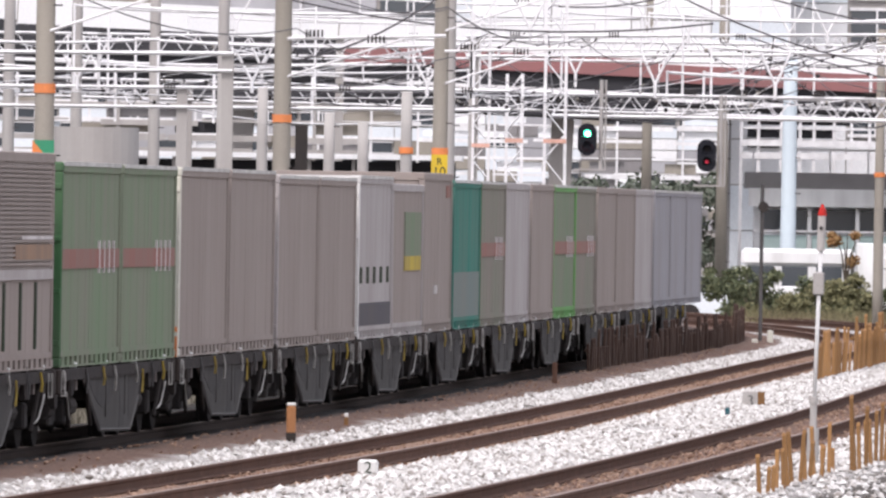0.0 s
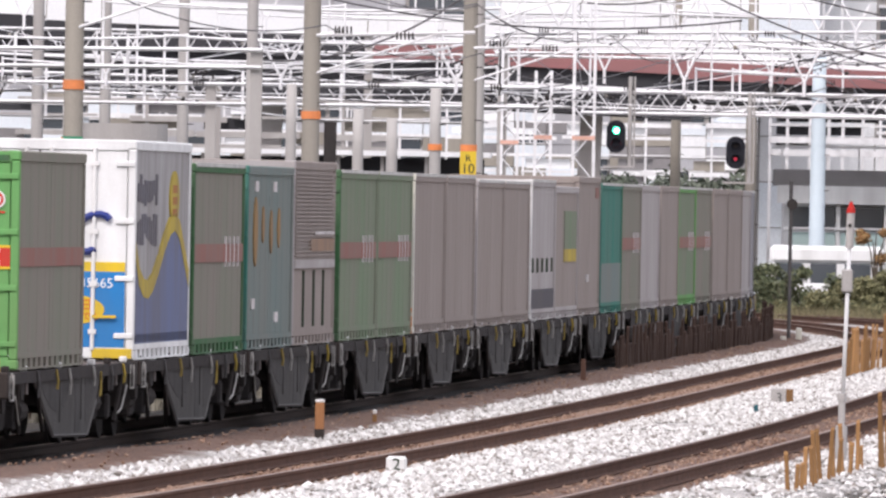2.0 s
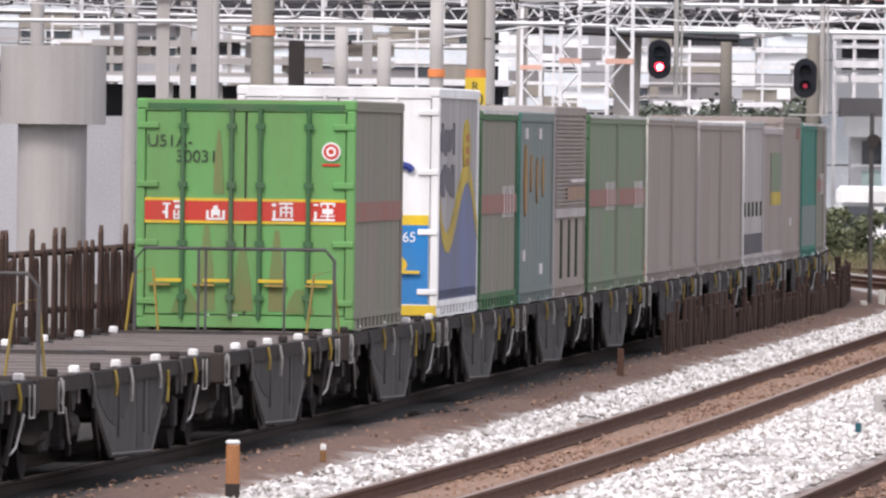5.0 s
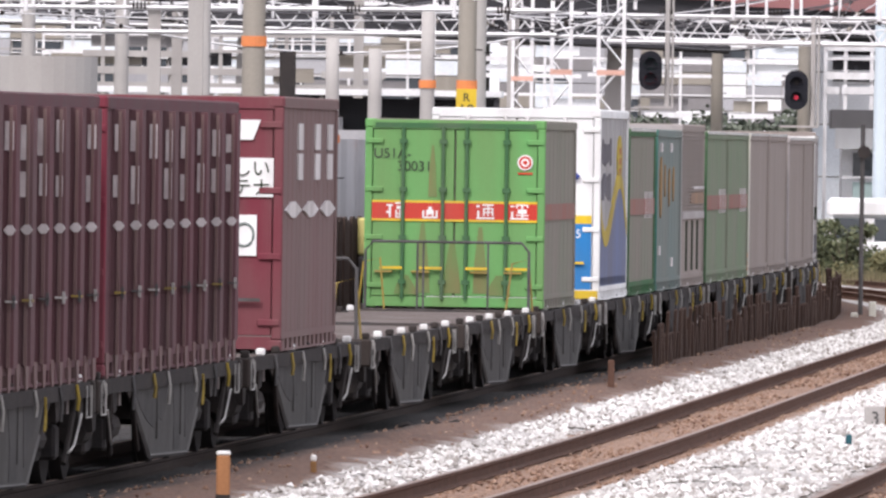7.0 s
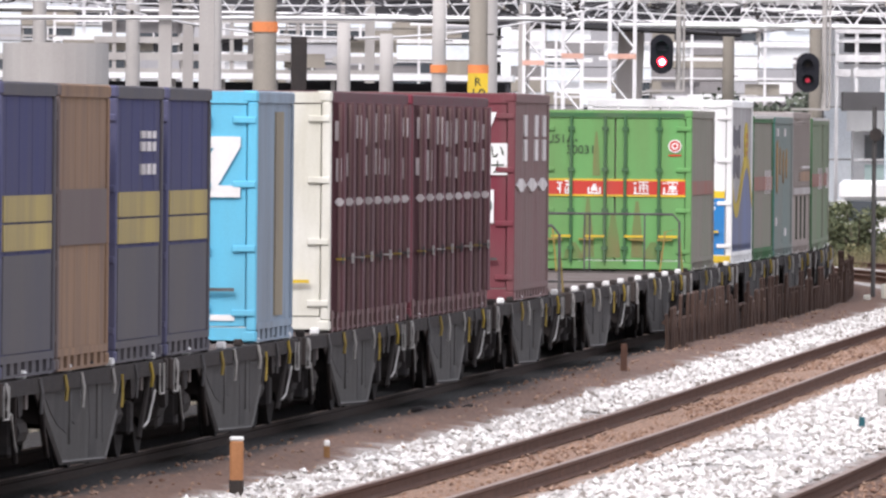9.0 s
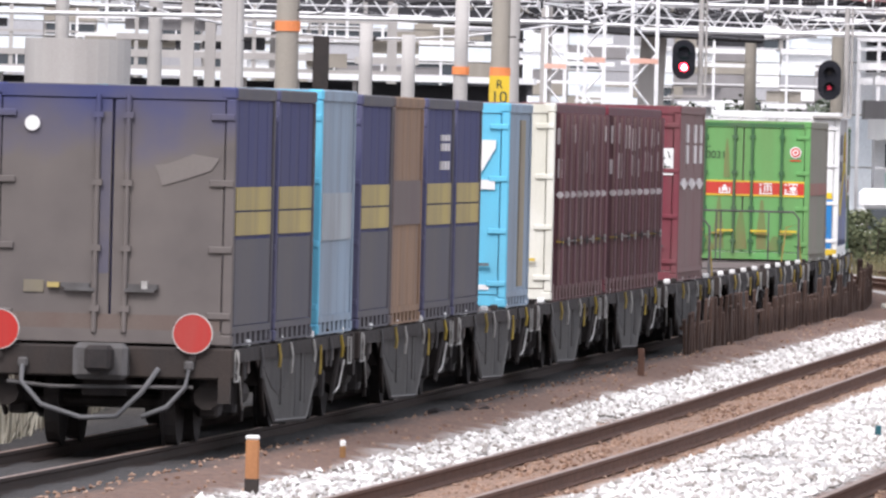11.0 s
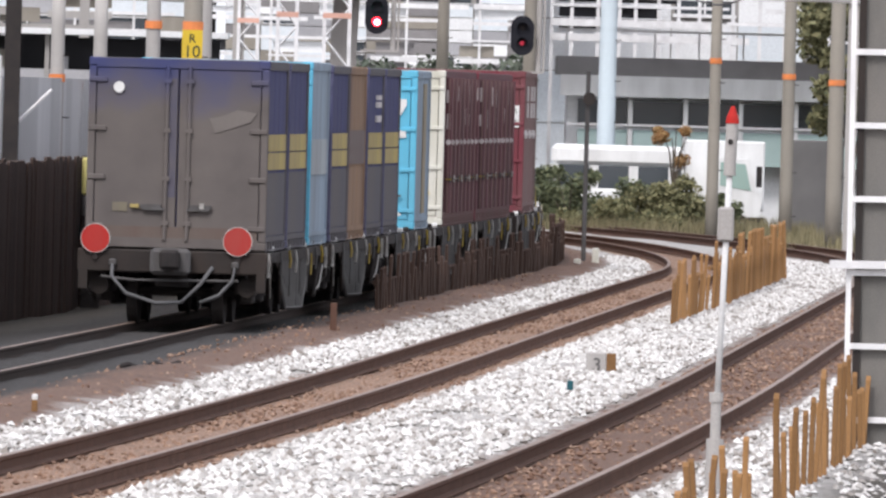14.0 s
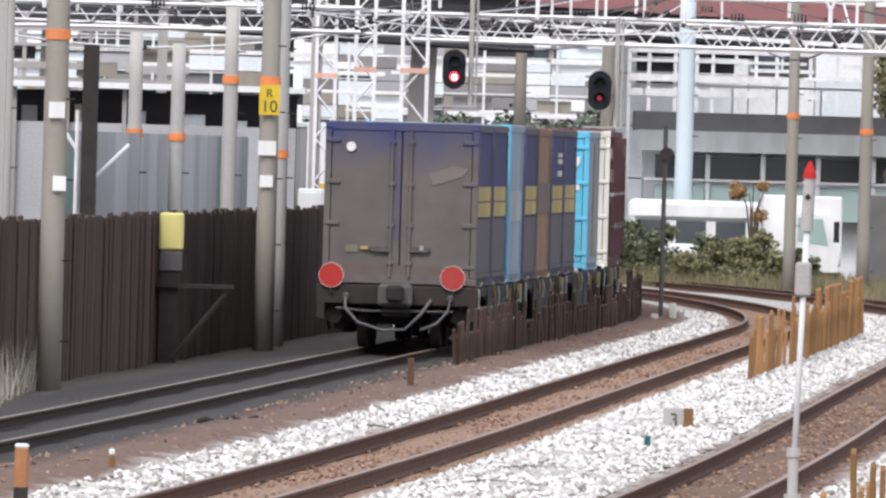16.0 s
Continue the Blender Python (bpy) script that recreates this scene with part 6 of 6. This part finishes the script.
def truck():
    t = thing("box_truck", "small white box truck parked beyond the tracks", "truck", pose(6.3, 329, -0.4))
    part("cargo_box", bevelled(boxes((0.1, 2.2, 0.3, 1.9, 0.75, 2.6)), 0.04), CLEANWHITE, t)
    part("chassis", boxes((-0.4, 2.0, -0.6, 0.6, 0.42, 0.75)), M_BLACK, t)
    bm = bmesh.new()
    prism(bm, [(0.85, 0.55), (2.05, 0.55), (2.12, 1.1), (1.95, 1.35), (1.72, 2.12), (0.95, 2.16), (0.85, 2.05)], 1, -0.85, 0.85)
    cab = part("cab", bm, CLEANWHITE, t)
    bm = bmesh.new()
    prism(bm, [(1.0, 1.42), (1.82, 1.3), (1.66, 2.0), (1.0, 2.04)], 1, -0.865, -0.84)
    part("side_window", bm, glassy("pale_green_glass", (0.30, 0.42, 0.38)), cab)
    part("bumper", boxes((1.4, 2.18, -0.86, 0.86, 0.4, 0.6)), M_BLACK, t)
    part("mirror", boxes((1.95, 2.1, -1.05, -0.98, 1.4, 1.95)), M_BLACK, cab)
    for x in (0.15, 1.42):
        bm = disc(bmesh.new(), (x, 0.36), 1, 0.36, -0.9, -0.66, 24)
        wl = part("wheel", bm, M_BLACK, t)
        part("rim", disc(bmesh.new(), (x, 0.36), 1, 0.2, -0.915, -0.89, 18), M_PALE, wl)


truck()
vn = thing("parked_van", "white van with dark windows parked behind bushes", "van", pose(4.6, 330, -0.4))
part("roof", bevelled(boxes((-1.75, 1.75, -0.8, 0.8, 1.85, 2.4)), 0.12), CLEANWHITE, vn, "bulging white roof")
part("body", bevelled(boxes((-1.85, 1.85, -0.85, 0.85, 0.4, 1.25)), 0.06), CLEANWHITE, vn)
for x in (-1.8, -0.75, 0.3, 1.35):
    part("pillar", boxes((x, x + 0.25, -0.82, 0.8, 1.25, 1.86)), CLEANWHITE, vn)
part("side_window", boxes((-1.6, 1.6, -0.78, 0.78, 1.25, 1.86)), M_WINDOW, vn)
for x in (-1.15, 1.2):
    part("wheel", disc(bmesh.new(), (x, 0.33), 1, 0.33, -0.88, -0.66, 20), M_BLACK, vn)
for x, tone in ((2.2, CLEANWHITE), (0.3, M_PANELB)):
    cx = thing("parked_car", "white car parked beyond the bushes", "car", pose(x + 2.2, 331, -0.4))
    bm = bmesh.new()
    prism(bm, [(-1.9, 0.35), (1.9, 0.35), (1.95, 0.85), (1.2, 0.98), (0.6, 1.48), (-1.0, 1.52), (-1.75, 1.0), (-1.95, 0.85)], 1, -0.8, 0.8)
    part("body", bm, tone, cx)
    part("side_window", prism(bmesh.new(), [(-1.4, 1.0), (0.9, 1.0), (0.5, 1.4), (-0.95, 1.42)], 1, -0.815, -0.79), M_WINDOW, cx)
    for wx in (-1.2, 1.25):
        part("wheel", disc(bmesh.new(), (wx, 0.32), 1, 0.32, -0.83, -0.6, 20), M_BLACK, cx)


# plants
def leaf_material(name, c1, c2, c3):
    return stone_material(name, c1, c2, c3)


M_LEAF = leaf_material("green_leaves", (0.05, 0.062, 0.035), (0.095, 0.115, 0.06), (0.17, 0.185, 0.1))
M_LEAFY = leaf_material("yellow_autumn_leaves", (0.10, 0.12, 0.03), (0.28, 0.24, 0.05), (0.45, 0.36, 0.08))
M_LEAFG = leaf_material("yellow_green_leaves", (0.07, 0.078, 0.04), (0.15, 0.15, 0.075), (0.27, 0.25, 0.13))
M_LEAFO = leaf_material("orange_autumn_leaves", (0.18, 0.09, 0.04), (0.32, 0.17, 0.07), (0.42, 0.29, 0.13))
M_LEAFD = leaf_material("dark_leaves", (0.05, 0.065, 0.05), (0.10, 0.12, 0.09), (0.16, 0.18, 0.14))
M_BARK = material("grey_bark", (0.12, 0.1, 0.08), 0.9, 0, (0.06, 0.05, 0.04), 0.4, 5, 4, 0.5)


def leaves(clumps, n, size, seed):
    """Leaf blades round clump centres (x, y, z, radius)."""
    r = np.random.default_rng(seed)
    V, Fc = [], []
    for cx, cy, cz, rad in clumps:
        for _ in range(n):
            d = r.normal(0, 1, 3)
            d /= np.linalg.norm(d)
            p = np.array((cx, cy, cz)) + d * rad * r.uniform(0.35, 1.05) * (1, 1, 0.85)
            u, v = r.normal(0, 1, 3), r.normal(0, 1, 3)
            u /= np.linalg.norm(u)
            v -= u * (u @ v)
            v /= np.linalg.norm(v)
            s = size * r.uniform(0.6, 1.4)
            k = len(V)
            V += [p - u * s, p + v * s * 0.5, p + u * s, p - v * s * 0.5]
            Fc.append((k, k + 1, k + 2, k + 3))
    return V, Fc


def bush(x, y, w, h, mat, label, seed, trunk=0.0, name="bush", cat="bush", size=0.07, n=230, count=16):
    r = random.Random(seed)
    t = thing(name, label, cat, pose(x, y, -0.4), "plants by the far bend")
    bm = bmesh.new()
    limbs = []
    for k in range(5):
        a = k * 1.3 + r.random()
        tip = (math.cos(a) * w * 0.35, math.sin(a) * w * 0.35, trunk + (h - trunk) * r.uniform(0.5, 0.85))
        limbs.append(tip)
        tube(bm, [(0, 0, trunk * 0.6), (tip[0] * 0.4, tip[1] * 0.4, trunk + (tip[2] - trunk) * 0.5), tip], 0.035, 5, 0.01)
    tube(bm, [(0, 0, 0), (0.03, 0, max(0.2, trunk))], 0.07, 7, 0.045)
    part("trunk", bm, M_BARK, t)
    clumps = [(r.uniform(-0.5, 0.5) * w, r.uniform(-0.4, 0.4) * w, trunk + (h - trunk) * r.uniform(0.12, 0.9), w * r.uniform(0.13, 0.25)) for _ in range(count)]
    V, Fc = leaves(clumps, n, size, seed)
    me = bpy.data.meshes.new("crown")
    me.from_pydata([tuple(v) for v in V], [], Fc)
    me.materials.append(mat)
    ob = new("crown", me)
    ob.parent = t


BUSH = "loose green bush by the far bend"
for k, (x, y, w, h, m) in enumerate(((3.25, 320, 1.7, 2.0, M_LEAF), (4.2, 322, 1.8, 1.5, M_LEAF), (5.15, 321, 1.7, 1.4, M_LEAFG), (6.0, 320, 1.6, 1.7, M_LEAFG), (2.5, 323, 1.5, 2.1, M_LEAF), (5.4, 318, 1.6, 1.0, M_LEAFG), (4.0, 317, 1.8, 1.0, M_LEAFG), (6.9, 322, 1.4, 1.2, M_LEAF))):
    bush(x, y, w, h, m, BUSH if m is M_LEAF else "yellowing bush by the far bend", 20 + k)
bush(5.95, 321, 0.95, 3.15, M_LEAFO, "small sapling with orange autumn leaves", 41, 1.8, "sapling", "tree", 0.05, 170, 7)
bush(10.4, 318, 2.6, 6.6, M_LEAFG, "yellow-green roadside tree with a bare trunk", 42, 2.6, "tree", "tree", 0.1, 260, 22)
for k, (x, w, h) in enumerate(((-0.9, 4.8, 4.8), (-4.6, 3.4, 4.4), (2.4, 3.6, 5.6), (-8.5, 4.0, 4.6))):
    bush(x, 470, w, h, M_LEAFD, "dark green tree behind the signals", 50 + k, 0.8, "tree", "tree", 0.14, 260, 20)
for k, x in enumerate((-15, -12.5, -9.6, -7.8)):
    bush(x, 312, 2.2, 3.3, M_LEAFD, "dark shrub behind the fence", 60 + k, 0.5, "shrub", "bush", 0.1, 200, 16)


def grass(name, zones, seed, mat, label, hmin, hmax):
    r = np.random.default_rng(seed)
    V, Fc = [], []
    for x0, x1, y0, y1, n in zones:
        for _ in range(n):
            x, y, hh, a = r.uniform(x0, x1), r.uniform(y0, y1), r.uniform(hmin, hmax), r.uniform(0, 6.3)
            k = len(V)
            w, lx, ly = 0.02, r.normal(0, 0.12), r.normal(0, 0.12)
            z = -0.4
            V += [(x - w * math.cos(a), y - w * math.sin(a), z), (x + w * math.cos(a), y + w * math.sin(a), z), (x + lx, y + ly, z + hh)]
            Fc.append((k, k + 1, k + 2))
    me = bpy.data.meshes.new(name)
    me.from_pydata(V, [], Fc)
    me.materials.append(mat)
    tagged(new(name, me), label, "grass", kind="stuff")


M_DRYGRASS = stone_material("dry_grass_blades", (0.09, 0.085, 0.045), (0.17, 0.15, 0.08), (0.28, 0.24, 0.14))
grass("dry_grass", [(2.6, 9.5, 312, 326, 9000), (7.5, 12, 285, 312, 3000)], 7, M_DRYGRASS, "dry yellowish grass beside the bend", 0.25, 0.75)
M_PALEGRASS = stone_material("pale_dry_grass", (0.14, 0.12, 0.09), (0.26, 0.24, 0.19), (0.4, 0.38, 0.32))
grass("fence_weeds", [(-9.5, -7.8, 130, 152, 2500), (-8.3, -6.6, 152, 176, 1800)], 9, M_PALEGRASS, "pale dry weeds at the fence foot", 0.3, 0.9)


# ---- what moves ----
# metres run since 12 s
RUN = [(0, -180.3), (1, -164.9), (2, -149.8), (3, -134.4), (3.5, -126.8), (4, -119.3), (5, -104.2), (6, -89.2), (7, -74.0), (8, -59.2), (9, -44.2), (10, -29.3),
       (11, -15.0), (12, 0.0), (13, 15.0), (14, 29.8), (15, 44.4), (16, 58.9)]


def motions():
    for ob, s, z in MOVERS:
        walk(ob, [(t, on_line(TRAIN, s + run, z)) for t, run in RUN])
    # wheels of the wagons that pass in plain view, turning as they roll
    for w in wagons[:5]:
        for b in [o for o in w.children if o.name.startswith("bogie")]:
            for ws in [o for o in b.children if o.name.startswith("wheelset")]:
                y = ws.location.y
                walk(ws, [(k / FPS, pose(0, y, 0.43, -math.degrees(SPEED * k / FPS / 0.43))) for k in range(481)])
    # an added cover swings from the red lens to the green: the light change
    walk(added_main_cover, [(0, pose(0, 0, 0)), (2.36, pose(0, 0, 0)), (2.4, pose(0, 0, 0, 0, 60)), (2.44, pose(0, 0, 0, 0, 120)), (2.48, pose(0, 0, 0, 0, 180)), (16, pose(0, 0, 0, 0, 180))])
    # a second added cover leaves the red light, hides it again a while, leaves
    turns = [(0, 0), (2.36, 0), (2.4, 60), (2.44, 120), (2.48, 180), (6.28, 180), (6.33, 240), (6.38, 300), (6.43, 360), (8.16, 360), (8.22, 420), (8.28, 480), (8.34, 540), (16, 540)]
    walk(added_red_cover, [(t, pose(0, 0, 0, 0, a)) for t, a in turns])


motions()
